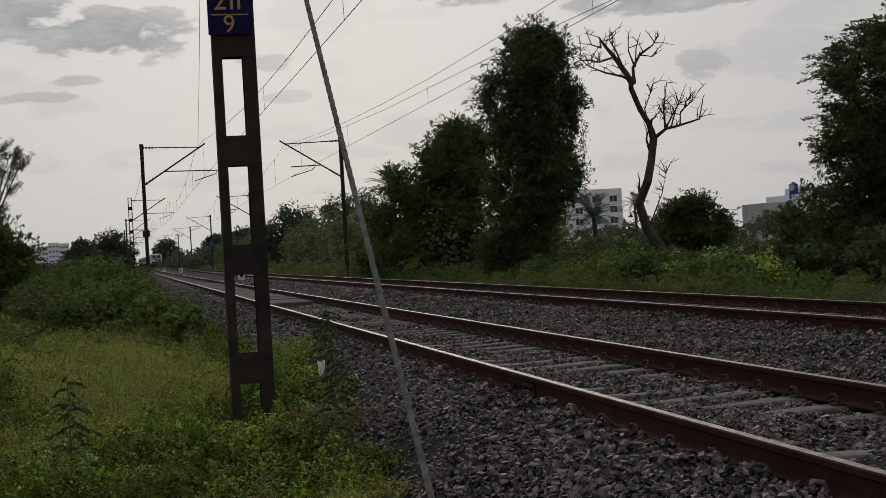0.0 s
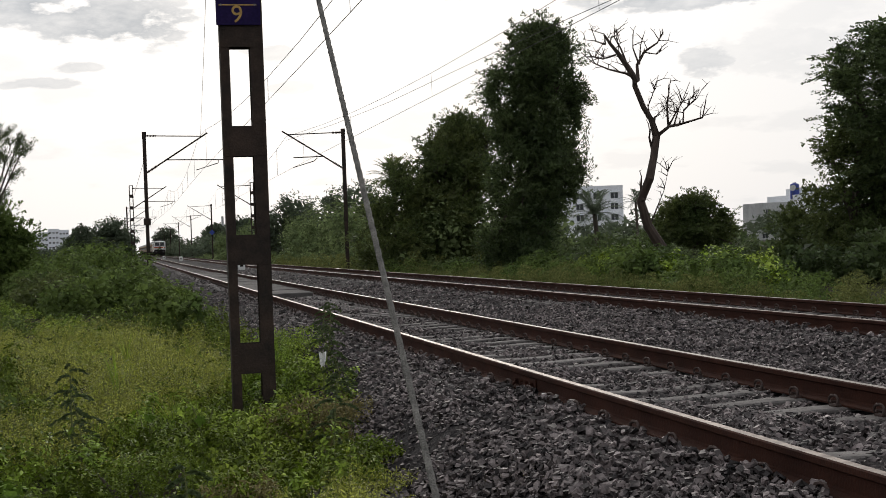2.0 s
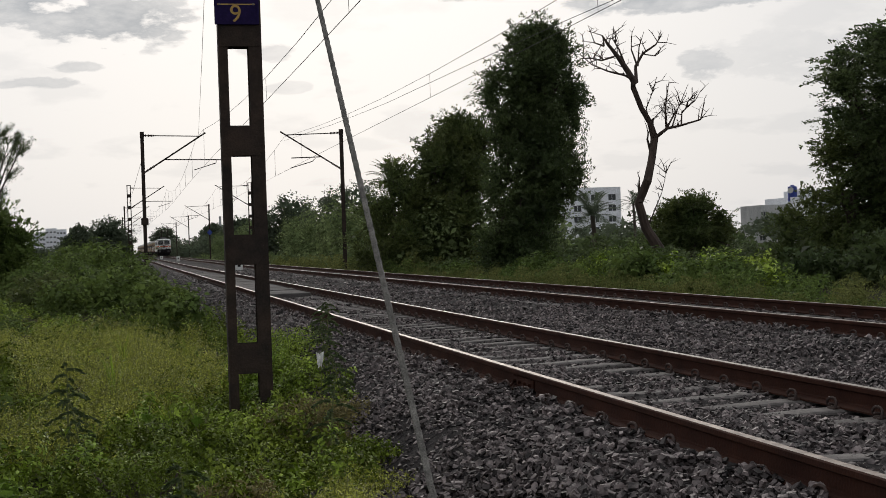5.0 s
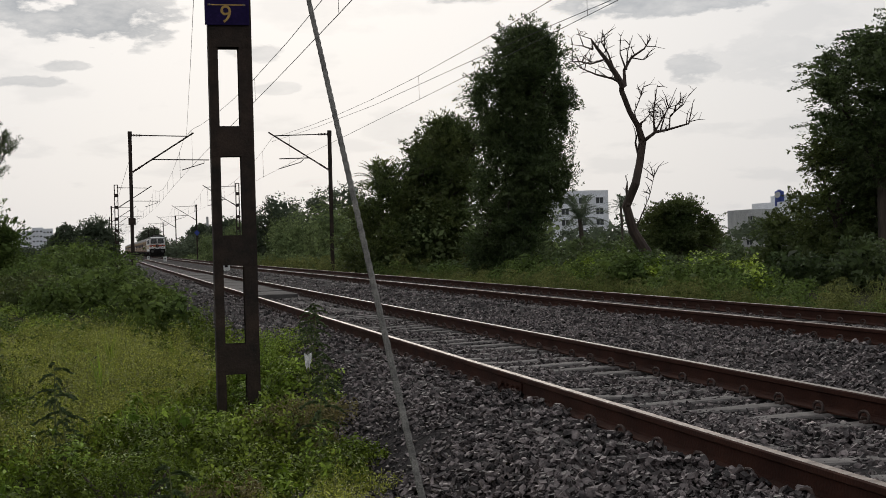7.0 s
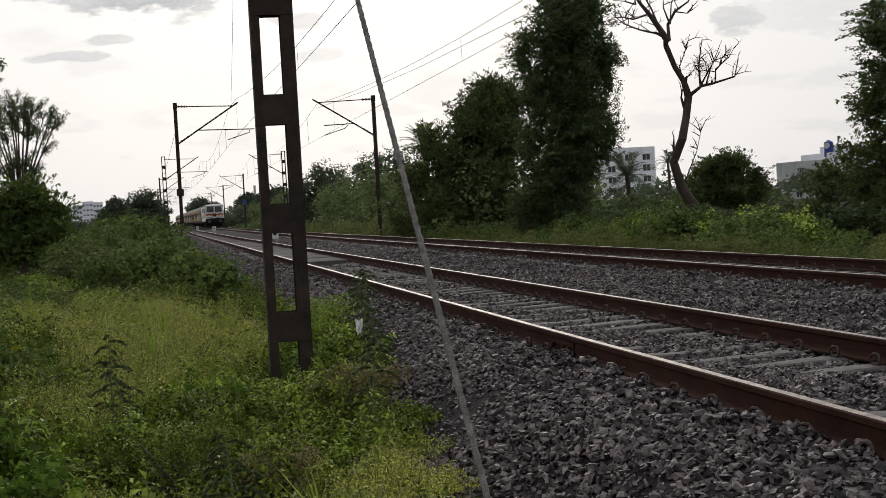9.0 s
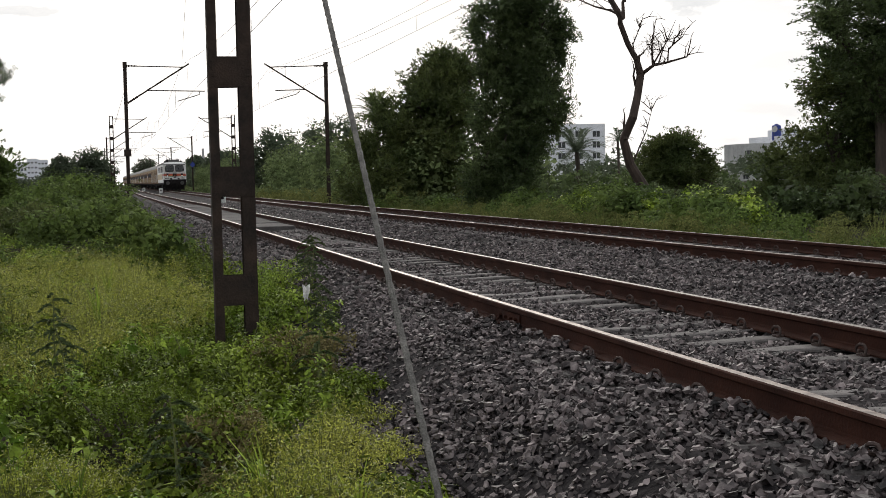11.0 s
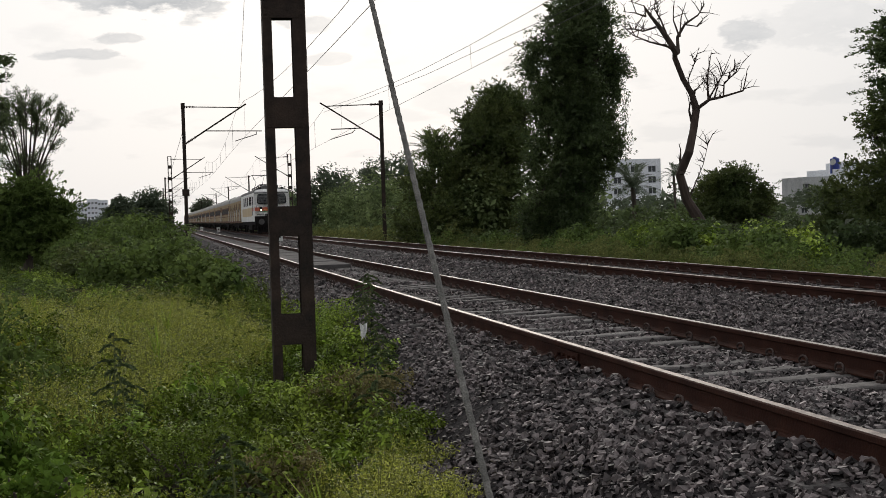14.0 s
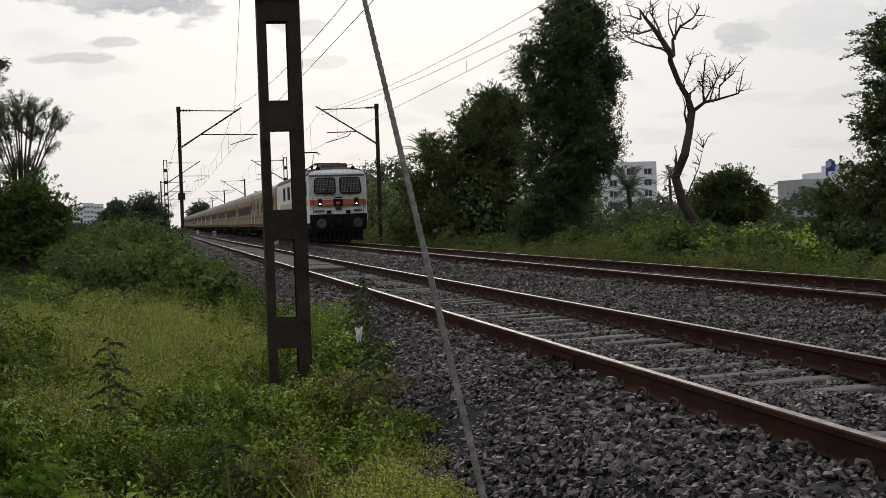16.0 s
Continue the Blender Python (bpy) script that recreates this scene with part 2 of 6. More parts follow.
M_GREEN = mat("green_bar", (0.05, 0.25, 0.08), (0.06, 0.3, 0.1), 2.0, 0.5, 0)
M_UNDER = mat("grimy_underframe", (0.010, 0.009, 0.009), (0.024, 0.021, 0.020), 3.0, 0.9, 0.3, fine=20, gloss=0.1)
M_ROOF = mat("sooty_roof", (0.045, 0.042, 0.040), (0.11, 0.105, 0.10), 1.2, 0.7, 0.1, fine=10)
M_COACH = mat("coach_tan", (0.25, 0.175, 0.095), (0.40, 0.30, 0.175), 0.6, 0.7, 0.05, fine=6, gloss=0.15)
M_COACH_BAND = mat("coach_brown_band", (0.10, 0.042, 0.02), (0.16, 0.07, 0.035), 0.8, 0.7, 0.0, gloss=0.15)
M_COACH_ROOF = mat("coach_grey_roof", (0.24, 0.23, 0.215), (0.33, 0.32, 0.30), 0.8, 0.6, 0.1, fine=8)
M_GLASS = mat("cab_glass", (0.02, 0.022, 0.025), (0.045, 0.048, 0.05), 2.0, 0.6, 0, gloss=0.06)
M_GUARD = mat("screen_guard", (0.16, 0.16, 0.16), (0.26, 0.26, 0.25), 6.0, 0.7, 0.1)
M_HEADLIGHT = glow_mat("headlight_on", (1.0, 0.95, 0.85), 9.0)


# ---- mesh helpers ----
def mesh_obj(name, verts, faces, material, parent=None, label=""):
    me = bpy.data.meshes.new(name)
    me.from_pydata([tuple(v) for v in verts], [], faces)
    me.update()
    me.materials.append(material)
    ob = new(name, me)
    ob.parent = parent
    if label:
        ob["label"] = label
    return ob


def part(name, bm, material, parent=None, label=""):
    me = bpy.data.meshes.new(name)
    bm.to_mesh(me)
    bm.free()
    me.materials.append(material)
    ob = new(name, me)
    ob.parent = parent
    if label:
        ob["label"] = label
    return ob


def share(name, source, parent, m):
    ob = new(name, source.data)
    ob.parent = parent
    ob.matrix_basis = m
    return ob


def empty(name, m=None, **tags):
    ob = new(name)
    ob.empty_display_size = 0.2
    if m is not None:
        ob.matrix_basis = m
    return tagged(ob, **tags)


def box(bm, x0, x1, y0, y1, z0, z1, bevel=0.0):
    vs = [bm.verts.new((x, y, z)) for z in (z0, z1) for y in (y0, y1) for x in (x0, x1)]
    fs = [bm.faces.new([vs[i] for i in q]) for q in ((0, 2, 3, 1), (4, 5, 7, 6), (0, 1, 5, 4), (2, 6, 7, 3), (0, 4, 6, 2), (1, 3, 7, 5))]
    if bevel:
        es = list({e for f in fs for e in f.edges})
        bmesh.ops.bevel(bm, geom=es, offset=bevel, segments=1, affect="EDGES")
    return bm


def boxed(*a, bevel=0.0):
    return box(bmesh.new(), *a, bevel=bevel)


def prism(bm, profile, y0, y1):
    """Closed profile of (x, z) run from y0 to y1."""
    a = [bm.verts.new((x, y0, z)) for x, z in profile]
    b = [bm.verts.new((x, y1, z)) for x, z in profile]
    k = len(profile)
    for i in range(k):
        bm.faces.new((a[i], a[(i + 1) % k], b[(i + 1) % k], b[i]))
    bm.faces.new(a[::-1]), bm.faces.new(b)
    return bm


def tube(bm, pts, radii, sides=6):
    """A tapered round limb along a line of points."""
    pts = [Vector(p) for p in pts]
    rings = []
    for i, p in enumerate(pts):
        d = (pts[min(i + 1, len(pts) - 1)] - pts[max(i - 1, 0)]).normalized()
        u = d.cross(Vector((0.31, 0.87, 0.38))).normalized()
        v = d.cross(u)
        r = radii[i] if isinstance(radii, (list, tuple)) else radii
        rings.append([bm.verts.new(p + (u * math.cos(a) + v * math.sin(a)) * r) for a in (2 * math.pi * k / sides for k in range(sides))])
    for a, b in zip(rings, rings[1:]):
        for k in range(sides):
            bm.faces.new((a[k], a[(k + 1) % sides], b[(k + 1) % sides], b[k]))
    bm.faces.new(rings[0][::-1]), bm.faces.new(rings[-1])
    return bm


def tubed(pts, radii, sides=6):
    return tube(bmesh.new(), pts, radii, sides)


def quads_obj(name, verts, material, parent=None):
    """One mesh of loose small faces from an array (n, corners, 3)."""
    k, corners = verts.shape[:2]
    me = bpy.data.meshes.new(name)
    me.vertices.add(k * corners)
    me.vertices.foreach_set("co", np.asarray(verts, dtype=np.float32).ravel())
    me.loops.add(k * corners)
    me.loops.foreach_set("vertex_index", np.arange(k * corners, dtype=np.int32))
    me.polygons.add(k)
    me.polygons.foreach_set("loop_start", np.arange(0, k * corners, corners, dtype=np.int32))
    me.update(calc_edges=True)
    me.materials.append(material)
    ob = new(name, me)
    ob.parent = parent
    return ob


rng = np.random.default_rng(7)


def unit(v):
    return v / np.maximum(1e-9, np.linalg.norm(v, axis=-1, keepdims=True))


def leaves(centres, length, width, up=0.3, droop=0.0, broad=False, ways=None):
    """Pointed leaf blades at the centres, turned at random or along ways; broad ones have four corners, small ones three."""
    k = len(centres)
    d = rng.normal(size=(k, 3))
    d[:, 2] = d[:, 2] * 0.6 + up - droop
    if ways is not None:
        d = d * 0.45 + ways
    d = unit(d)
    s = unit(np.cross(d, rng.normal(size=(k, 3))))
    length = np.broadcast_to(length, (k,))[:, None] * rng.uniform(0.6, 1.3, (k, 1))
    width = np.broadcast_to(width, (k,))[:, None] * rng.uniform(0.7, 1.2, (k, 1))
    a = centres - d * length * 0.5
    c = centres + d * length * 0.5
    if not broad:
        return np.stack((a + s * width * 0.5, c, a - s * width * 0.5), axis=1)
    mid = centres - d * length * 0.08
    return np.stack((a, mid + s * width * 0.5, c, mid - s * width * 0.5), axis=1)


def crown_points(blobs, count, clump=0.16, shell=0.45, per=26):
    """Points of leaf clumps that fill a set of ellipsoids (x, y, z, rx, ry, rz), thicker at their skins."""
    vol = np.array([(b[3] * b[4] * b[5]) ** 0.7 for b in blobs])
    out = []
    for b, w in zip(blobs, vol / vol.sum()):
        k = max(4, int(count * w / per))
        d = unit(rng.normal(size=(k, 3)))
        r = rng.uniform(shell, 1.0, (k, 1)) ** 0.6
        c = d * r * np.array(b[3:6]) + np.array(b[:3])
        size = clump * (b[3] + b[4] + b[5]) / 3 * rng.uniform(0.6, 1.7, (k, 1, 1))
        puff = unit(rng.normal(size=(k, per, 3))) * rng.uniform(0, 1, (k, per, 1)) ** 0.45
        out.append((c[:, None, :] + puff * size * np.array((1.25, 1.25, 0.85))).reshape(-1, 3))
    return np.concatenate(out)


def spray_points(blobs, count, reach, up, flat, per):
    """Leafy twigs that leave a set of ellipsoids outwards and end in points; also the way of each leaf."""
    vol = np.array([(b[3] * b[4] * b[5]) ** 0.6 for b in blobs])
    pts, ways = [], []
    for b, w in zip(blobs, vol / vol.sum()):
        k = max(4, int(count * w / per))
        d = unit(rng.normal(size=(k, 3)))
        start = d * rng.uniform(0.25, 0.95, (k, 1)) * np.array(b[3:6]) + np.array(b[:3])
        way = unit(d * (1, 1, flat) + (0, 0, up) + rng.normal(size=(k, 3)) * (0.3, 0.3, 0.3 * flat))
        span = reach * rng.uniform(0.5, 1.5, (k, 1, 1))
        f = rng.uniform(0, 1, (k, per, 1)) ** 0.8
        side = rng.normal(size=(k, per, 3)) * (1, 1, max(flat, 0.35)) * 0.24 * span * (1.0 - 0.85 * f)
        bend = np.zeros((k, per, 3))
        bend[:, :, 2:] = -0.25 * span * f * f
        pts.append((start[:, None, :] + way[:, None, :] * span * f + side + bend).reshape(-1, 3))
        ways.append(np.repeat(way, per, axis=0))
    return np.concatenate(pts), np.concatenate(ways)


def core_points(blobs, count):
    """Points deep inside the crown, where older leaves close it."""
    vol = np.array([(b[3] * b[4] * b[5]) ** 0.7 for b in blobs])
    out = []
    for b, w in zip(blobs, vol / vol.sum()):
        k = max(8, int(count * w))
        out.append(unit(rng.normal(size=(k, 3))) * rng.uniform(0, 1, (k, 1)) ** 0.5 * 0.78 * np.array(b[3:6]) + np.array(b[:3]))
    return np.concatenate(out)


def rosettes(tips, ways, each, size, wide, fold=0.25):
    """Leaves that radiate from each tip and face outwards."""
    k = len(tips)
    ax = np.repeat(unit(ways + rng.normal(size=(k, 3)) * 0.3), each, axis=0)
    d = rng.normal(size=(k * each, 3))
    d = unit(d - ax * np.sum(d * ax, axis=1, keepdims=True))
    side = np.cross(ax, d)
    d = unit(d + ax * rng.uniform(-0.35, 0.5, (k * each, 1)))
    length = size * rng.uniform(0.55, 1.25, (k * each, 1))
    root = np.repeat(tips, each, axis=0) + d * length * rng.uniform(0.05, 0.5, (k * each, 1)) - ax * rng.uniform(0, 0.9, (k * each, 1)) * size
    mid = root + d * length * 0.45 + ax * length * fold * 0.3
    half = side * length * wide * 0.5
    return np.stack((root, mid + half, root + d * length - ax * length * fold, mid - half), axis=1)


def tree(name, base, trunk, blobs, count, leaf, material, label, category="tree", bark=None, droop=0.0, clump=0.16, per=26, limbs=True, group="", core=0.14, every=1, spray=None, tassels=()):
    """A tapered trunk, limbs to each clump of the crown, and a crown of many small leaves. Trunk: height and radius."""
    ob = empty(name, pose(*base), label=label, category=category, group=group)
    bm = bmesh.new()
    h, r = trunk
    if h:
        lean = rng.normal(size=2) * 0.05 * h
        line = [(lean[0] * k * k + rng.normal() * 0.03 * r, lean[1] * k * k, h * k) for k in (0, 0.25, 0.5, 0.75, 1.0)]
        tube(bm, line, [r * 1.25, r, r * 0.85, r * 0.7, r * 0.5], 8)
        if limbs:
            for b in blobs[::every]:
                k = rng.uniform(0.35, 0.95)
                s = Vector((lean[0] * k * k, lean[1] * k * k, h * k))
                e = Vector(b[:3])
                m = s.lerp(e, 0.5) + Vector((0, 0, 0.12 * (e - s).length))
                tube(bm, [s, m, e], [r * 0.42, r * 0.28, r * 0.1], 6)
                for j in range(4):
                    d = Vector(unit(rng.normal(size=3)) * np.array(b[3:6]) * 0.85)
                    tube(bm, [m.lerp(e, 0.6), e + d * 0.5, e + d], [r * 0.16, r * 0.09, r * 0.03], 4)
    else:
        for j in range(7):
            b = blobs[j % len(blobs)]
            e = Vector(b[:3]) + Vector(rng.normal(size=3)) * 0.3 * b[3]
            tube(bm, [(e.x * 0.3, e.y * 0.3, -0.05), (e.x * 0.7, e.y * 0.7, e.z * 0.6), e], [0.03, 0.02, 0.008], 5)
    part("trunk" if h else "stem", bm, bark or M_BARK, ob)
    if spray:
        pts, ways = spray_points(blobs, count, *spray, per)
        blades = leaves(pts, leaf, leaf * 0.55, up=0.0, ways=ways)
    else:
        blades = leaves(crown_points(blobs, count, clump, per=per), leaf, leaf * 0.6, droop=droop)
    for x, y, z, fall in tassels:
        f = rng.uniform(0, 1, (260, 1))
        hang = np.array((x, y, z)) + rng.normal(size=(260, 3)) * 0.11 * (1.25 - f) - np.array((0, 0, fall)) * f
        blades = np.concatenate((blades, leaves(hang, leaf * 0.9, leaf * 0.4, up=0.0, ways=np.broadcast_to((0, 0, -1.0), (260, 3)))))
    if core:
        blades = np.concatenate((blades, leaves(core_points(blobs, int(count * core)), leaf * 2.6, leaf * 1.7)))
    quads_obj("crown", blades, material, ob)
    return ob


# ---- ground and tracks ----
A_MID, B_MID, HALF, B_UP = 4.156, 9.19, 0.873, 0.033


def drift(y):
    """The line bears slightly to one side in the distance."""
    return -0.0058 * (math.hypot(y - 70, 30) + (y - 70)) / 2


def rise(y):
    """The line climbs very gently in the distance."""
    return 0.0024 * (math.hypot(y - 100, 30) + (y - 100)) / 2


def ground_height(x, y):
    n = noise.noise(Vector((x * 0.15, y * 0.15, 0.3)))
    side = -0.72 if x < 6 else -0.55
    bank = 0.5 * max(0.0, min(1.0, (y - 22) / 25)) * max(0.0, 1 - abs(x + 1.0) / 4.5) if x < 3.5 else 0.0
    return side + 0.12 * n + bank


def build_ground():
    xs = [-1800, -700, -250, -100, -50, -30] + [-20 + 0.8 * k for k in range(86)] + [52, 60, 75, 100, 150, 260, 700, 1800]
    ys = [-400, -60, -20] + [-6 + 0.9 * k for k in range(80)] + [70, 80, 95, 115, 140, 180, 240, 320, 430, 600, 900, 1500, 2800]
    vs = [(x, y, ground_height(x, y) if abs(x) < 60 and y < 200 else -0.7) for y in ys for x in xs]
    w = len(xs)
    fs = [(j * w + i, j * w + i + 1, (j + 1) * w + i + 1, (j + 1) * w + i) for j in range(len(ys) - 1) for i in range(w - 1)]
    ob = mesh_obj("ground", vs, fs, M_SOIL)
    for p in ob.data.polygons:
        p.use_smooth = True
    tagged(ob, "soil under weeds beside the railway, darkened for shaded gaps", "ground", kind="structure")


build_ground()

BED = [(1.75, -1.0), (1.85, -0.62), (2.35, -0.30), (2.75, -0.205), (5.6, -0.205), (6.1, -0.26), (7.2, -0.24), (7.75, -0.175), (10.6, -0.175), (11.05, -0.25), (11.9, -0.62), (12.0, -1.0)]


def bed_height(x):
    for (x0, z0), (x1, z1) in zip(BED, BED[1:]):
        if x0 <= x <= x1:
            return z0 + (z1 - z0) * (x - x0) / (x1 - x0)
    return -1.0


def build_bed():
    ys = [-12 + 3 * k for k in range(30)] + [90 + 20 * k for k in range(42)]
    vs = [(x + drift(y), y, z + (rise(y) if z > -0.9 else 0.0)) for y in ys for x, z in BED]
    w = len(BED)
    fs = [(j * w + i, (j + 1) * w + i, (j + 1) * w + i + 1, j * w + i + 1) for j in range(len(ys) - 1) for i in range(w - 1)]
    fs += [tuple(range(w)), tuple((len(ys) - 1) * w + i for i in reversed(range(w)))]
    tagged(mesh_obj("ballast_bed", [(x, y, z) for x, y, z in vs], [f[::-1] for f in fs], M_BED), "crushed stone bed under two tracks, blackened as shade between stones", "ballast", kind="structure")


build_bed()


def stones(name, areas, seed, label, lo, hi, fine=True):
    """Loose angular stones over areas (x0, x1, y0, y1, per square metre)."""
    r = np.random.default_rng(seed)
    pts = []
    for x0, x1, y0, y1, dens in areas:
        k = int((x1 - x0) * (y1 - y0) * dens)
        p = np.column_stack((r.uniform(x0, x1, k), r.uniform(y0, y1, k)))
        pts.append(p[(p[:, 0] < 0.63 * p[:, 1] + 0.8)])
    p = np.concatenate(pts)
    k = len(p)
    z = np.interp(p[:, 0], [b[0] for b in BED], [b[1] for b in BED])
    low = p[:, 0] < 2.1
    z[low] = [max(h, ground_height(x, y)) for (x, y), h in zip(p[low], z[low])]
    # in the cribs the stones sit level with the sleepers, now and then over them
    ph = np.abs(((p[:, 1] - 0.35) / 0.6) % 1 - 0.5)
    on = (ph > 0.31) & ((np.abs(p[:, 0] - A_MID) < 1.35) | (np.abs(p[:, 0] - B_MID) < 1.35))
    inner = (np.abs(p[:, 0] - A_MID) < 0.8) | (np.abs(p[:, 0] - B_MID) < 0.8)
    keep = ~on | (r.uniform(size=k) < np.where(inner, 0.8, 1.0))
    for c in (A_MID, B_MID):
        for s in (-HALF, HALF):
            keep &= np.abs(p[:, 0] - c - s) > 0.10
    p, z, on = p[keep], z[keep], on[keep]
    k = len(p)
    size = r.uniform(lo, hi, (k, 1, 1)) * r.uniform(0.6, 1.0, (k, 1, 1))
    if fine:
        base = np.array([(-1, -1, -1), (1, -1, -1), (1, 1, -1), (-1, 1, -1), (-1, -1, 1), (1, -1, 1), (1, 1, 1), (-1, 1, 1)], float) * (0.98, 0.70, 0.42)
        tri = np.array([(4, 5, 6), (4, 6, 7), (0, 1, 5), (0, 5, 4), (2, 3, 7), (2, 7, 6), (0, 4, 7), (0, 7, 3), (1, 2, 6), (1, 6, 5)], np.int32)
    else:
        base = np.array([(-1, -0.9, -1), (1, -0.7, -1), (0.1, 1, -1), (-0.7, -0.6, 1), (0.8, -0.5, 0.9), (0.05, 0.8, 1)], float) * (1.05, 0.85, 0.42)
        tri = np.array([(3, 4, 5), (0, 1, 4), (0, 4, 3), (1, 2, 5), (1, 5, 4), (2, 0, 3), (2, 3, 5)], np.int32)
    corners = len(base)
    v = base[None] * (1 + r.uniform(-0.5, 0.42, (k, corners, 3)))
    # mostly lying flat, some on edge
    tx, ty = r.normal(size=(2, k)) * np.where(r.uniform(size=k) < 0.16, 0.75, 0.26)
    half = r.uniform(0, math.pi, k)
    q = unit(np.column_stack((np.cos(half), tx * np.cos(half) + ty * np.sin(half), ty * np.cos(half) - tx * np.sin(half), np.sin(half))))
    w_, x_, y_, z_ = q.T
    rot = np.stack((1 - 2 * (y_ * y_ + z_ * z_), 2 * (x_ * y_ - z_ * w_), 2 * (x_ * z_ + y_ * w_), 2 * (x_ * y_ + z_ * w_), 1 - 2 * (x_ * x_ + z_ * z_), 2 * (y_ * z_ - x_ * w_), 2 * (x_ * z_ - y_ * w_), 2 * (y_ * z_ + x_ * w_), 1 - 2 * (x_ * x_ + y_ * y_)), axis=1).reshape(k, 3, 3)
    v = np.einsum("kij,kvj->kvi", rot, v * size)
    gauge = (np.abs(p[:, 0] - A_MID) < 0.8) | (np.abs(p[:, 0] - B_MID) < 0.8)
    bump_z = np.where(gauge, -0.002, 0.014) + 0.018 * np.sin(p[:, 0] * 3.1 + p[:, 1] * 1.7) + r.uniform(-0.045, 0.03, k)
    v = v + np.column_stack((p[:, 0] + np.where(p[:, 1] > 44, -0.0029 * (np.hypot(p[:, 1] - 70, 30) + p[:, 1] - 70), 0.0), p[:, 1], z + bump_z - np.where(p[:, 1] > 44, 0.03, 0.0) + np.where(on & ~gauge, 0.05, 0.0)))[:, None, :]
    idx = (tri[None] + (np.arange(k, dtype=np.int32) * corners)[:, None, None]).reshape(-1)
    me = bpy.data.meshes.new(name)
    me.vertices.add(k * corners)
    me.vertices.foreach_set("co", v.astype(np.float32).ravel())
    me.loops.add(len(idx))
    me.loops.foreach_set("vertex_index", idx)
    me.polygons.add(len(idx) // 3)
    me.polygons.foreach_set("loop_start", np.arange(0, len(idx), 3, dtype=np.int32))
    me.update(calc_edges=True)
    me.shade_flat()
    me.materials.append(M_STONE)
    tagged(new(name, me), label, "ballast", kind="stuff")


stones("ballast_stones", [(1.15, 5.8, 4.5, 9.5, 1700), (1.6, 6.5, 9.5, 14, 1000)], 3, "loose angular dark grey ballast stones", 0.017, 0.032)
stones("middle_ballast_stones", [(1.9, 8.0, 14, 24, 430), (6.5, 11.6, 8, 24, 400)], 5, "angular dark ballast stones between the tracks", 0.026, 0.044, False)
stones("far_ballast_stones", [(2.0, 11.6, 24, 44, 95)], 4, "loose dark grey ballast stones further along", 0.036, 0.06, False)
stones("distant_ballast_stones", [(2.2, 11.4, 44, 100, 18)], 6, "coarse dark ballast stones in the distance", 0.06, 0.10, False)

RAIL = [(-0.075, -0.172), (0.075, -0.172), (0.075, -0.160), (0.014, -0.142), (0.0085, -0.128), (0.0085, -0.052), (0.035, -0.038), (0.036, -0.008), (0.028, 0.0), (-0.028, 0.0), (-0.036, -0.008), (-0.035, -0.038), (-0.0085, -0.052), (-0.0085, -0.128), (-0.014, -0.142), (-0.075, -0.160)]


def rail(x, z, parent, top=None):
    ys = [-12, 0, 20, 40, 55] + [70 + 15 * k for k in range(56)]
    vs = [(x + drift(y) + px, y, z + rise(y) + pz) for y in ys for px, pz in RAIL]
    w = len(RAIL)
    fs = [(j * w + i, (j + 1) * w + i, (j + 1) * w + (i + 1) % w, j * w + (i + 1) % w) for j in range(len(ys) - 1) for i in range(w)]
    fs += [tuple(range(w)), tuple((len(ys) - 1) * w + i for i in reversed(range(w)))]
    ob = mesh_obj("rail", vs, fs, M_RUST, parent, "rusty steel rail with a bright worn top")
    ob.data.materials.append(top or M_RUNNING)
    for j in range(len(ys) - 1):
        ob.data.polygons[j * w + 8].material_index = 1
    return ob


def clip_bm(side):
    """A sprung loop of round bar over the rail foot, with its cast shoulder."""
    bm = bmesh.new()
    pts = []
    for k in range(9):
        a = math.pi * (1.15 * k / 8 - 0.05)
        pts.append((side * (0.115 + 0.012 * math.sin(a * 2)), 0.052 * math.cos(a), -0.152 + 0.058 * math.sin(a)))
    tube(bm, pts, 0.011, 5)
    box(bm, side * 0.10 - 0.03, side * 0.10 + 0.03, -0.045, 0.045, -0.19, -0.158, 0.006)
    tube(bm, [(side * 0.075, 0.0, -0.150), (side * 0.14, 0.0, -0.135)], 0.011, 5)
    return bm


def sleeper_bm():
    bm = bmesh.new()
    secs = [(-1.375, 0.10, -0.172), (-0.95, 0.115, -0.172), (-0.55, 0.105, -0.176), (0, 0.095, -0.195), (0.55, 0.105, -0.176), (0.95, 0.115, -0.172), (1.375, 0.10, -0.172)]
    rings = [[bm.verts.new((x, y, z)) for y, z in ((-w - 0.02, -0.38), (w + 0.02, -0.38), (w, top - 0.012), (w - 0.012, top), (-w + 0.012, top), (-w, top - 0.012))] for x, w, top in secs]
    for a, b in zip(rings, rings[1:]):
        for k in range(6):
            bm.faces.new((a[k], b[k], b[(k + 1) % 6], a[(k + 1) % 6]))
    bm.faces.new(rings[0]), bm.faces.new(rings[-1][::-1])
    return bm


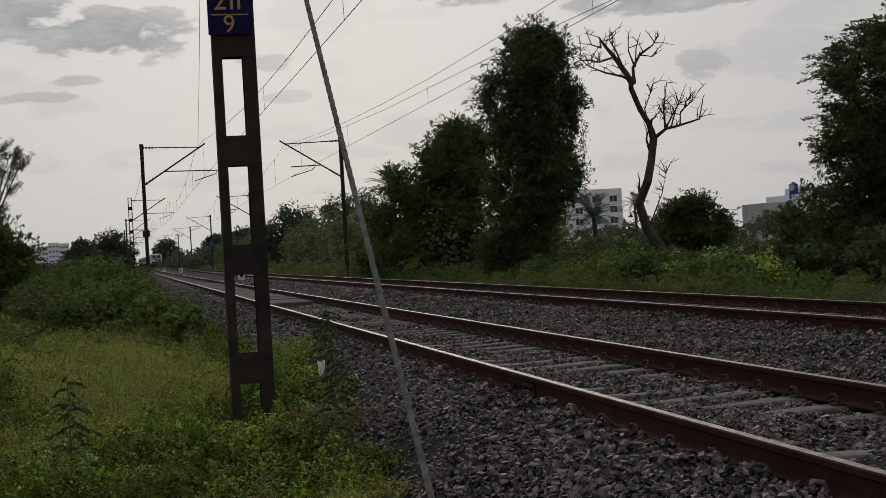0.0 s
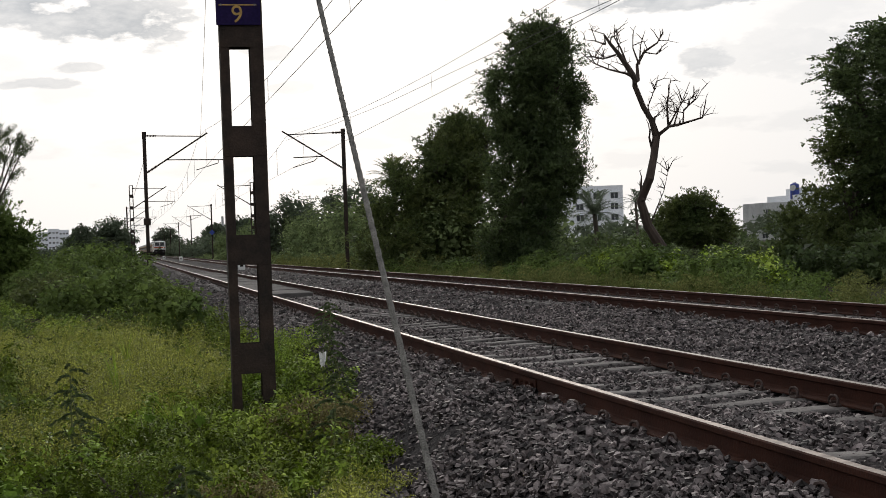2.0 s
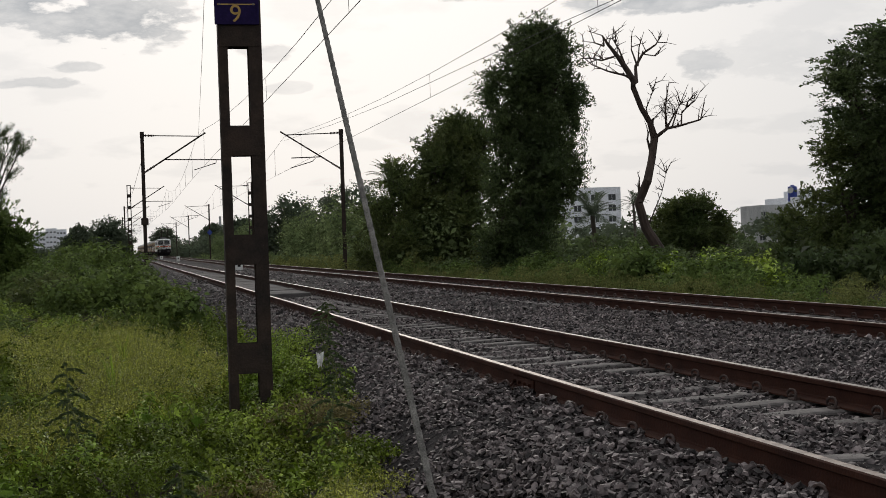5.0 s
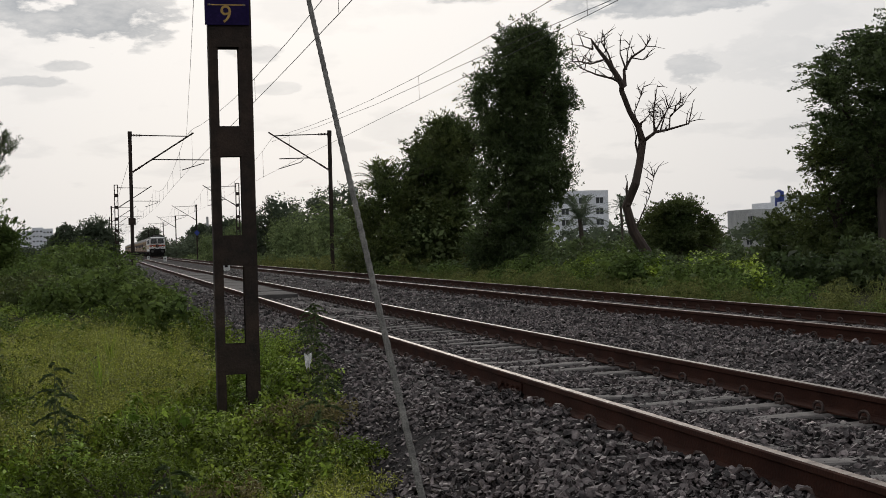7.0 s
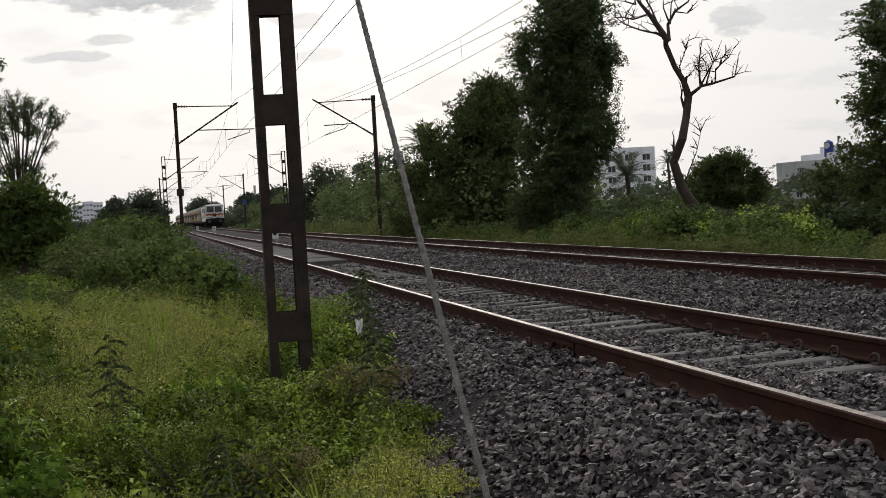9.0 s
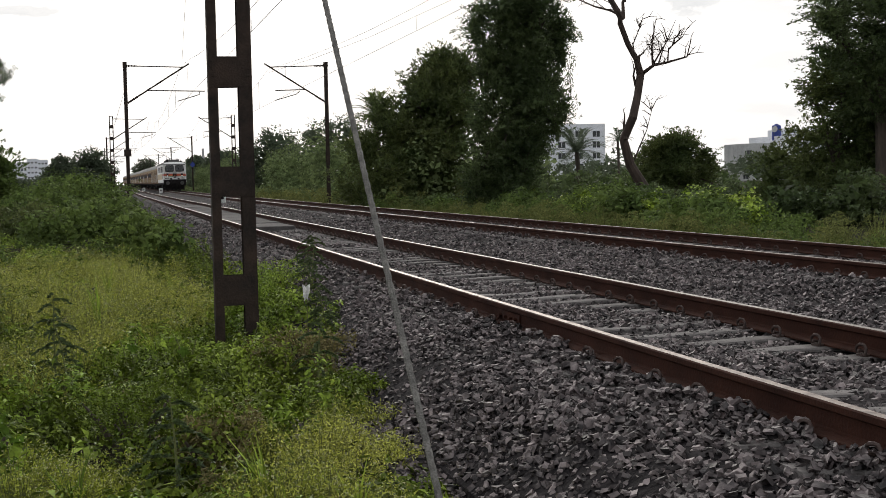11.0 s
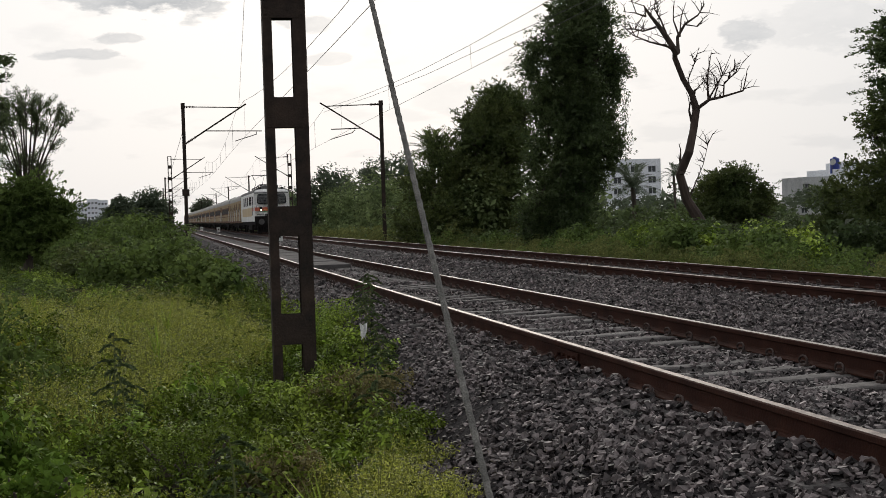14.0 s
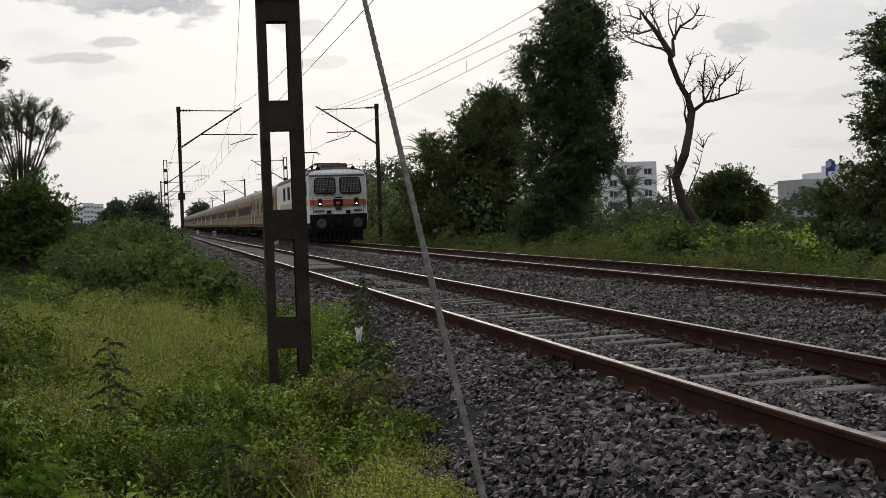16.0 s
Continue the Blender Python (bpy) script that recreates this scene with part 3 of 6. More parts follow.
def build_track(mid, up, first, label):
    track = empty("railway_track", pose(0, 0, 0), label=label, category="railway track", kind="structure")
    rail(mid - HALF, up, track, M_DULL_TOP), rail(mid + HALF, up, track)
    first_sleeper = part("sleeper", sleeper_bm(), M_SLEEPER, track)
    first_sleeper.matrix_basis = pose(mid, first, up - 0.002)
    kinds = {}
    for k in range(170):
        y = first + 0.6 * k
        s = first_sleeper if k == 0 else share("sleeper", first_sleeper, track, pose(mid + drift(y), y, up + rise(y) - 0.002, 0, 0, random.uniform(-0.6, 0.6)))
        if k < 115:
            for off in (-HALF, HALF):
                for side in (-1, 1):
                    if side not in kinds:
                        kinds[side] = part("rail_clip", clip_bm(side), M_CLIP, s)
                        kinds[side].matrix_basis = pose(off, 0, 0.002)
                    else:
                        share("rail_clip", kinds[side], s, pose(off, 0, 0.002))
    far = bmesh.new()
    for k in range(170, 920):
        y = first + 0.6 * k
        box(far, mid + drift(y) - 1.375, mid + drift(y) + 1.375, y - 0.11, y + 0.11, up + rise(y) - 0.3, up + rise(y) - 0.172)
    ob = part("far_sleepers", far, M_SLEEPER, track)
    tagged(ob, kind="stuff")
    return track


TRACK_A = build_track(A_MID, 0.0, -11.65, "broad gauge track with rusty rails on concrete sleepers")
build_track(B_MID, B_UP, -11.65, "second broad gauge track carrying the train")

# concrete crossing panels between the rails of the nearer line
for k in range(26):
    y = 37 + 1.62 * k
    b = boxed(-0.62, 0.62, -0.79, 0.79, -0.30, -0.075, bevel=0.015)
    part("concrete_panel", b, M_SLAB, TRACK_A, "flat pale concrete panel").matrix_basis = pose(A_MID + drift(y), y, random.uniform(-0.012, 0.012), 0, 0, random.uniform(-0.5, 0.5))

# fishplate with its strap on the nearer rail
fp = empty("rail_joint", pose(A_MID - HALF, 10.95, 0), label="rusty fishplate with a cable bond on the rail foot", category="rail joint")
part("plate", boxed(-0.045, -0.012, -0.30, 0.30, -0.135, -0.055, bevel=0.006), M_RUST, fp)
for k in range(4):
    part("bolt", tubed([(-0.04, -0.22 + 0.147 * k, -0.095), (-0.07, -0.22 + 0.147 * k, -0.095)], 0.014, 6), M_RUST, fp)
part("bond", tubed([(-0.05, 0.25, -0.1), (-0.16, 0.1, -0.16), (-0.30, -0.1, -0.17), (-0.42, 0.12, -0.19)], 0.012, 5), M_RUST, fp)


# ---- overhead line ----
def text_mesh(body, size, material, parent, m):
    cu = bpy.data.curves.new("writing", "FONT")
    cu.body, cu.size, cu.align_x, cu.align_y, cu.extrude = body, size, "CENTER", "CENTER", 0.002
    tmp = new("writing", cu)
    me = bpy.data.meshes.new_from_object(tmp.evaluated_get(bpy.context.evaluated_depsgraph_get()))
    bpy.data.objects.remove(tmp)
    me.materials.clear()
    me.materials.append(material)
    ob = new("writing", me)
    ob.parent, ob.matrix_basis = parent, m
    return ob


def upright(bm, outline, z0, z1):
    """A closed outline of (x, y) raised from z0 to z1."""
    a = [bm.verts.new((x, y, z0)) for x, y in outline]
    b = [bm.verts.new((x, y, z1)) for x, y in outline]
    k = len(outline)
    for i in range(k):
        bm.faces.new((a[i], a[(i + 1) % k], b[(i + 1) % k], b[i]))
    bm.faces.new(a[::-1]), bm.faces.new(b)
    bmesh.ops.recalc_face_normals(bm, faces=bm.faces)
    return bm


def channel(bm, x, face, depth, z0, z1, side):
    """A steel channel upright: a web and two flanges that point inwards."""
    t = 0.012
    upright(bm, [(x + side * p, q) for p, q in ((0, -depth), (face, -depth), (face, -depth + t), (t, -depth + t), (t, depth - t), (face, depth - t), (face, depth), (0, depth))], z0, z1)


def lattice_mast(base, top, width, label, numbered=False):
    """Two channels joined by batten plates."""
    ob = empty("overhead_line_mast", pose(*base), label=label, category="mast", group="masts of the overhead line")
    h = top - base[2]
    legs = ((-1, 0.10), (1, 0.145)) if numbered else ((-1, 0.09), (1, 0.09))
    for s, face in legs:
        bm = bmesh.new()
        channel(bm, s * width / 2, face, 0.10, 0, h, -s)
        part("leg", bm, M_MAST, ob)
    z = -0.25 - base[2]
    while z < h:
        for y in (-0.107, 0.101):
            b = boxed(-width / 2 + 0.004, width / 2 - 0.004, y, y + 0.006, z, min(z + 0.33, h))
            for k in range(8):
                bx = -width / 2 + 0.045 + (width - 0.09) * (k % 2)
                bz = z + 0.04 + 0.08 * (k // 2)
                if y < 0 and bz < h - 0.05:
                    tube(b, [(bx, y, bz), (bx, y - 0.012, bz)], 0.012, 6)
            part("batten", b, M_MAST, ob)
        z += 1.2
    part("footing", boxed(-0.36, 0.36, -0.3, 0.3, -0.3, 0.03, bevel=0.03), M_SLEEPER, ob)
    return ob


def i_mast(base, top, label, box_at=None):
    ob = empty("overhead_line_mast", pose(*base), label=label, category="mast", group="masts of the overhead line")
    h = top - base[2]
    bm = bmesh.new()
    f, w, d, t = 0.10, 0.006, 0.10, 0.012
    upright(bm, [(-f, -d), (f, -d), (f, -d + t), (w, -d + t), (w, d - t), (f, d - t), (f, d), (-f, d), (-f, d - t), (-w, d - t), (-w, -d + t), (-f, -d + t)], 0, h)
    part("upright", bm, M_MAST, ob)
    part("cap", boxed(-0.115, 0.115, -0.12, 0.12, h - 0.3, h + 0.01), M_MAST, ob)
    part("footing", boxed(-0.4, 0.4, -0.35, 0.35, -0.3, 0.1, bevel=0.03), M_SLEEPER, ob)
    if box_at:
        part("switch_box", boxed(-0.2, 0.2, -0.24, -0.10, box_at - base[2] - 0.2, box_at - base[2] + 0.2, bevel=0.02), M_MAST, ob, "dark plate box clamped to the upright")
    return ob


def cantilever(ob, s, z0):
    """Bracket tube, stay, register arm and insulators; s is the side it reaches to. Heights over the rail less the mast's foot."""
    part("bracket_tube", tubed([(s * 0.1, 0, 5.72 - z0), (s * 3.55, 0, 7.92 - z0)], 0.045, 6), M_MAST, ob)
    part("stay_tube", tubed([(s * 0.1, 0, 7.80 - z0), (s * 3.2, 0, 7.72 - z0)], 0.03, 6), M_MAST, ob)
    if s > 0:
        part("register_tube", tubed([(1.15, 0, 6.42 - z0), (4.4, 0, 6.36 - z0)], 0.032, 6), M_MAST, ob)
        part("steady_arm", tubed([(4.1, 0, 6.32 - z0), (4.1, 0, 6.18 - z0), (2.85, 0, 5.80 - z0)], 0.025, 5), M_MAST, ob)
    else:
        part("register_tube", tubed([(-1.2, 0, 6.42 - z0), (-2.95, 0, 6.38 - z0)], 0.032, 6), M_MAST, ob)
        part("steady_arm", tubed([(-1.55, 0, 6.34 - z0), (-1.75, 0, 6.16 - z0), (-3.0, 0, 5.80 - z0)], 0.025, 5), M_MAST, ob)
    for a, b in (((0.12, 5.73), (0.62, 6.05)), ((0.12, 7.80), (0.62, 7.785))):
        bm = bmesh.new()
        for k in range(7):
            f = k / 6
            x, z = a[0] + (b[0] - a[0]) * f, a[1] + (b[1] - a[1]) * f
            d = Vector((b[0] - a[0], 0, b[1] - a[1])).normalized() * 0.02
            tube(bm, [(s * (x - d.x), 0, z - z0 - d.z), (s * (x + d.x), 0, z - z0 + d.z)], 0.07, 8)
        part("insulator", bm, M_CLIP, ob)


near_mast = lattice_mast((1.288, 15.0, -0.85), 8.3, 0.472, "dark steel batten mast with a navy number plate, guyed", True)
plate = part("number_plate", boxed(-0.27, 0.215, -0.135, -0.123, 4.435, 5.13, bevel=0.004), M_PLATE, near_mast, "navy plate with ochre figures")
part("dividing_line", boxed(-0.235, 0.175, -0.1375, -0.1355, 4.65, 4.663), M_LETTER, plate)
for ch, x in (("2", -0.13), ("1", -0.005), ("1", 0.075)):
    text_mesh(ch, 0.31, M_LETTER, plate, pose(x, -0.1365, 4.805, 90, 0, 0))
text_mesh("9", 0.27, M_LETTER, plate, pose(-0.04, -0.1365, 4.545, 90, 0, 0))
for x in (-0.215, 0.155):
    part("bolt", tubed([(x, -0.136, 4.657), (x, -0.15, 4.657)], 0.012, 8), M_RUNNING, plate)

guy = empty("guy_rope", pose(1.3, 0, 0), label="thick weathered steel guy rope stretched to the mast", category="guy rope")
g0, g1 = Vector((0, 4.85, -0.83)), Vector((0, 14.9, 8.15))
for k in range(3):
    pts = []
    for j in range(420):
        p = g0.lerp(g1, j / 419)
        a = j * 0.80 + k * 2.094
        pts.append(p + Vector((math.cos(a), 0.7 * math.sin(a), -0.7 * math.sin(a))) * 0.0055)
    part("strand", tubed(pts, 0.0122, 5), M_GUY, guy)
part("anchor_rod", tubed([g0 - Vector((0, 0.3, 0.27)), g0], 0.03, 8), M_RUST, guy)
part("anchor_block", boxed(-0.35, 0.35, 4.2, 4.9, -1.2, -0.78, bevel=0.03), M_SLEEPER, guy)

LEFT_MASTS = [(0.9, 78, 1), (0.1, 141, 0), (-0.6, 204, 2), (-1.2, 267, 2), (-1.6, 330, 2), (-2.0, 393, 2), (-2.3, 456, 2)]
RIGHT_MASTS = [(12.26, 78, 2), (12.35, 141, 0), (11.7, 204, 2), (11.3, 267, 2), (11.0, 330, 2), (10.7, 393, 2), (10.4, 456, 2)]
for row, s in ((LEFT_MASTS, 1), (RIGHT_MASTS, -1)):
    for x, y, kind in row:
        z0 = -0.7 + rise(y)
        if kind == 0:
            m = lattice_mast((x, y, z0), 8.1 + rise(y), 0.42, "slender steel batten mast with a wire bracket")
        else:
            m = i_mast((x, y, z0), 8.0 + rise(y), "dark steel mast with a wire bracket" if kind == 2 else "dark steel mast with a plate box and a wire bracket", 2.95 if kind == 1 else None)
        cantilever(m, s, -0.7)
        if (y, s) == (204, -1):
            part("diamond_sign", prism(bmesh.new(), [(0, 4.05), (0.42, 4.5), (0, 4.95), (-0.42, 4.5)], -0.16, -0.14), M_TANK, m, "small blue diamond sign")


def wire(name, label, pts, radius):
    tagged(part(name, tubed(pts, radius, 4), M_WIRE), label, "wire", group="overhead wires")


def catenary(mid, up, sag, low, trough, curve):
    """Catenary, contact wire and droppers; the span that passes overhead hangs lowest at trough."""
    posts = [-12, 78, 141, 204, 267, 330, 393, 456]
    mess, cont = [], []
    drops = bmesh.new()
    for y0, y1 in zip(posts, posts[1:]):
        for k in range(12):
            u = k / 12
            y = y0 + (y1 - y0) * u
            off = mid + drift(y) + 0.15 * math.cos(math.pi * (y - 15) / 63)
            z = low + curve * (y - trough) ** 2 if y < 78 else 7.55 - sag * 4 * u * (1 - u)
            z += rise(y)
            mess.append((off, y, z + up))
            cont.append((off, y, 5.58 + rise(y) + up))
            if k in (1, 3, 5, 7, 9, 11) and y < 270:
                tube(drops, [(off, y, z + up), (off + 0.01, y, 5.58 + rise(y) + up)], 0.006 if y < 80 else 0.01, 3)
    wire("messenger_wire", "dark catenary wire sagging from mast to mast", mess, 0.008)
    wire("contact_wire", "level dark contact wire over the track", cont, 0.008)
    tagged(part("dropper_wires", drops, M_WIRE), "thin dropper wires between catenary and contact wire", "wire", kind="stuff")


catenary(A_MID, 0.0, 1.15, 6.19, 31, 0.00079)
catenary(B_MID, 0.05, 1.2, 6.27, 33, 0.00066)
wire("anchor_wire", "dark wire tied off to the guyed mast", [(4.05, 78, 7.8), (2.6, 46, 7.55), (1.2, 15, 7.8)], 0.008)
wire("feeder_wire", "second dark wire beside the catenary wire", [(8.9, 78, 7.4), (9.0, 60, 6.62), (9.1, 47.2, 6.2), (9.55, 36.3, 6.15), (10.0, 30, 6.18), (10.45, 27.4, 6.28), (11.2, 20, 6.6)], 0.008)
wire("return_wire", "dark wire carried on the mast tops", [(0.9, 78, 6.6), (0.2, 141, 6.6), (-0.6, 204, 6.6), (-1.6, 330, 6.6)], 0.012)


# ---- train ----
def shell_profile(w, z0, z1, zr, grow=0.0):
    """Cross-section of a rail vehicle: sides to z1, then a rounded roof to zr."""
    pts = [(-w, z0), (w, z0), (w, z1)]
    for k in range(1, 10):
        a = math.pi * k / 10
        pts.append((w * math.copysign(abs(math.cos(a)) ** 0.62, math.cos(a)), z1 + (zr - z1) * math.sin(a) ** 0.75))
    pts.append((-w, z1))
    return pts


def wheelset(parent, y, r):
    for x in (-0.84, 0.84):
        wh = part("wheel", tubed([(x - 0.07, 0, 0), (x + 0.07, 0, 0)], r, 18), M_UNDER, parent)
        wh.matrix_basis = pose(0, y, r)


def bogie(parent, y, axles, r):
    b = bmesh.new()
    reach = (axles[-1] - axles[0]) / 2 + 0.6
    for x in (-1.12, 1.0):
        box(b, x, x + 0.12, -reach, reach, 0.55, 0.82, 0.02)
        for a in axles:
            box(b, x - 0.06, x + 0.18, a - 0.2, a + 0.2, 0.35, 0.75, 0.03)
            tube(b, [(x + 0.06, a + 0.36, 0.6), (x + 0.06, a + 0.36, 1.0)], 0.1, 8)
    box(b, -1.0, 1.0, -0.3, 0.3, 0.5, 0.85)
    ob = part("bogie", b, M_UNDER, parent)
    ob.matrix_basis = pose(0, y, 0)
    for a in axles:
        wheelset(parent, y + a, r)


def build_loco():
    """Box-cab electric locomotive; its front at y = 0 faces -y."""
    ob = empty("locomotive", label="white electric locomotive with a red band and grimy skirts, headlamps lit", category="locomotive")
    w, length = 1.6, 20.2
    bm = bmesh.new()
    prof = shell_profile(w, 1.12, 3.66, 4.12)
    rings = []
    for y, sx, rake in ((0.0, 0.965, 1.0), (0.10, 0.99, 1.0), (0.40, 1.0, 0.8), (1.6, 1.0, 0.0), (length - 1.6, 1.0, 0.0), (length - 0.1, 0.99, -0.8), (length, 0.965, -1.0)):
        ring = []
        for x, z in prof:
            slope = max(0.0, z - 2.5) * 0.16 + max(0.0, z - 3.66) * 0.9
            zz = z - (max(0.0, z - 3.64) * 0.25 if abs(rake) == 1.0 else 0)
            ring.append(bm.verts.new((x * sx, y + slope * rake, zz)))
        rings.append(ring)
    k = len(prof)
    faces = []
    for a, b in zip(rings, rings[1:]):
        for i in range(k):
            faces.append(bm.faces.new((a[i], a[(i + 1) % k], b[(i + 1) % k], b[i])))
    bm.faces.new(rings[0][::-1]), bm.faces.new(rings[-1])
    body = part("body", bm, M_LOCO_WHITE, ob)
    body.data.materials.append(M_ROOF)
    for p in body.data.polygons:
        if p.center.z > 3.7:
            p.material_index = 1
    # sides behind the cab are cream
    for s in (-1, 1):
        x = s * (w + 0.006)
        part("side_panel", boxed(min(x, s * w - s * 0.01), max(x, s * w - s * 0.01), 2.6, length - 2.6, 1.6, 2.38), M_LOCO_CREAM, body, "cream side panel")
        part("side_band", boxed(min(x + s * 0.004, s * w), max(x + s * 0.004, s * w), 0.5, 2.58, 2.06, 2.36), M_LOCO_RED, body, "red band")
        x2 = s * (w + 0.012)
        for y0, y1, z0, z1 in ((0.75, 1.45, 2.6, 3.35), (1.75, 2.3, 1.7, 3.4), (3.3, 4.5, 2.6, 3.4), (5.0, 6.2, 2.6, 3.4), (8.0, 9.4, 2.6, 3.4), (10.5, 11.9, 2.6, 3.4), (13.5, 14.8, 2.6, 3.4)):
            part("side_window" if y0 < 1 else ("cab_door" if y0 < 2 else "louvre"), boxed(min(x2, s * w), max(x2, s * w), y0, y1, z0, z1), M_GLASS if y0 < 2 else M_UNDER, body)
    # cab front
    def front(name, x0, x1, z0, z1, material, proud, label="", depth=0.03, parent=body):
        b = bmesh.new()
        vs = []
        for y in (-proud, depth):
            for z in (z0, z1):
                off = max(0.0, z - 2.5) * 0.16
                for x in (x0, x1):
                    vs.append(b.verts.new((x, y + off, z)))
        for q in ((0, 1, 3, 2), (4, 6, 7, 5), (0, 4, 5, 1), (2, 3, 7, 6), (0, 2, 6, 4), (1, 5, 7, 3)):
            b.faces.new([vs[i] for i in q])
        return part(name, b, material, parent, label)

    def pane(name, s, x0, x1, z0, z1, corner, material, proud, parent, label=""):
        """A screen with rounded corners, narrower at its outer top, laid on the raked cab front."""
        outline = []
        for cx, cz, a0 in ((x1 - corner, z0 + corner, 270), (x1 - corner - 0.06, z1 - corner, 0), (x0 + corner, z1 - corner, 90), (x0 + corner, z0 + corner, 180)):
            outline += [(s * (cx + corner * math.cos(radians(a0 + 30 * k))), cz + corner * math.sin(radians(a0 + 30 * k))) for k in range(4)]
        b = bmesh.new()
        rings = [[b.verts.new((x, y + max(0.0, z - 2.5) * 0.16, z)) for x, z in outline] for y in (-proud, 0.03)]
        k = len(outline)
        for i in range(k):
            b.faces.new((rings[0][i], rings[0][(i + 1) % k], rings[1][(i + 1) % k], rings[1][i]))
        b.faces.new(rings[0]), b.faces.new(rings[1][::-1])
        bmesh.ops.recalc_face_normals(b, faces=b.faces)
        return part(name, b, material, parent, label)

    for s in (-1, 1):
        a, c = sorted((s * 0.10, s * 1.27))
        win = pane("windscreen", s, 0.10, 1.30, 2.66, 3.56, 0.16, M_UNDER, 0.02, body, "dark rubber framed windscreen with a mesh guard")
        pane("glass", s, 0.16, 1.24, 2.72, 3.50, 0.13, M_GLASS, 0.030, win)
        for j in range(13):
            x = a + 0.10 + (c - a - 0.20) * j / 12
            front("guard_bar", x - 0.010, x + 0.010, 2.74, 3.48, M_GUARD, 0.06, parent=win, depth=-0.04)
        for j in range(6):
            z = 2.76 + 0.14 * j
            front("guard_bar", a + 0.06, c - 0.06, z, z + 0.018, M_GUARD, 0.064, parent=win, depth=-0.044)
        part("wiper", tubed([(s * 0.68, -0.06, 2.62), (s * 0.45, 0.02, 3.2)], 0.012, 4), M_UNDER, win)
        hl = front("headlamp", s * 0.98 - 0.12, s * 0.98 + 0.12, 2.02, 2.40, M_UNDER, 0.04, "dark lamp housing")
        for z, m, nm in ((2.12, M_HEADLIGHT, "lit_lamp"), (2.29, M_GLASS, "marker_lamp")):
            part(nm, tubed([(s * 0.98, -0.042, z), (s * 0.98, -0.062, z)], 0.042, 12), m, hl)
        part("buffer", tubed([(s * 0.98, 0.1, 1.08), (s * 0.98, -0.42, 1.08)], 0.12, 10), M_UNDER, ob)
        part("buffer_head", tubed([(s * 0.98, -0.42, 1.08), (s * 0.98, -0.47, 1.08), (s * 0.98, -0.5, 1.08)], [0.26, 0.26, 0.22], 18), M_ROOF, ob, "worn grey buffer head")
        for j in range(6 if s < 0 else 5):
            x = s * 1.06 - 0.24 + 0.095 * j
            front("number_bar", x, x + 0.06, 1.69, 1.81, M_UNDER, 0.006)
        front("marker_box", s * 0.52 - 0.12, s * 0.52 + 0.12, 1.60, 1.78, M_UNDER, 0.05)
        part("handrail", tubed([(s * 1.35, -0.06, 1.6), (s * 1.35, -0.08, 2.5)], 0.015, 5), M_GALV, body)
        part("horn", tubed([(s * 0.95, 0.75, 4.05), (s * 0.95, 1.1, 4.12)], [0.13, 0.05], 8), M_UNDER, ob)
    front("red_band", -1.53, 1.53, 2.06, 2.36, M_LOCO_RED, 0.004, "red band across the cab front")
    front("orange_bar", -0.72, -0.28, 2.14, 2.20, M_ORANGE, 0.008)
    front("green_bar", -0.72, -0.28, 1.98, 2.05, M_GREEN, 0.008)
    front("centre_plate", -0.26, 0.26, 1.98, 2.38, M_UNDER, 0.03, "dark centre plate with an emblem")
    front("emblem", -0.12, 0.10, 2.10, 2.24, M_LOCO_RED, 0.034)
    front("grey_brow", -1.5, 1.5, 3.60, 3.70, M_ROOF, 0.006, "sooty grey brow over the screens")
    for s in (-1, 1):
        part("jumper_hose", tubed([(s * 0.42, -0.02, 1.05), (s * 0.42, -0.2, 0.9), (s * 0.36, -0.16, 0.55), (s * 0.3, -0.02, 0.5)], 0.03, 6), M_UNDER, ob)
        part("wiper_arm", tubed([(s * 0.70, -0.075, 2.52), (s * 0.58, -0.03, 3.05)], 0.014, 4), M_UNDER, body)
        part("frame_rib", boxed(s * 0.02 - 0.012, s * 0.02 + 0.012, 0.016, 0.05, 2.62, 2.66), M_UNDER, body)
    for z in (2.42, 2.0):
        front("panel_joint", -1.2, 1.2, z, z + 0.014, M_ROOF, 0.006)
    front("lettering_bar", -0.2, 0.2, 2.44, 2.51, M_UNDER, 0.004)
    front("lamp_ledge", -0.16, 0.16, 1.80, 1.94, M_GLASS, 0.02)
    front("black_sill", -1.545, 1.545, 1.12, 1.58, M_UNDER, 0.004)
    # skirts, coupler, rail guard
    part("buffer_beam", boxed(-1.5, 1.5, 0.02, 0.3, 0.72, 1.13, bevel=0.02), M_UNDER, ob)
    cg = bmesh.new()
    for j in range(11):
        x = -1.25 + 0.25 * j
        box(cg, x - 0.05, x + 0.05, -0.1 + abs(x) * 0.12, 0.05 + abs(x) * 0.12, 0.14, 0.74)
    box(cg, -1.32, 1.32, -0.04, 0.2, 0.62, 0.74)
    box(cg, -1.32, 1.32, 0.0, 0.16, 0.14, 0.24)
    part("cow_catcher", cg, M_UNDER, ob)
    part("catcher_plate", boxed(-1.3, 1.3, 0.22, 0.26, 0.2, 0.72), M_UNDER, ob)
    part("coupler", boxed(-0.14, 0.14, -0.55, 0.2, 0.93, 1.2, bevel=0.04), M_UNDER, ob)
    part("underframe", boxed(-1.45, 1.45, 0.3, length - 0.3, 0.85, 1.13), M_UNDER, ob)
    part("transformer_tank", boxed(-1.3, 1.3, 7.6, 12.6, 0.3, 0.9, bevel=0.04), M_UNDER, ob)
    bogie(ob, 4.3, (-1.85, 0, 1.85), 0.546)
    bogie(ob, length - 4.3, (-1.85, 0, 1.85), 0.546)
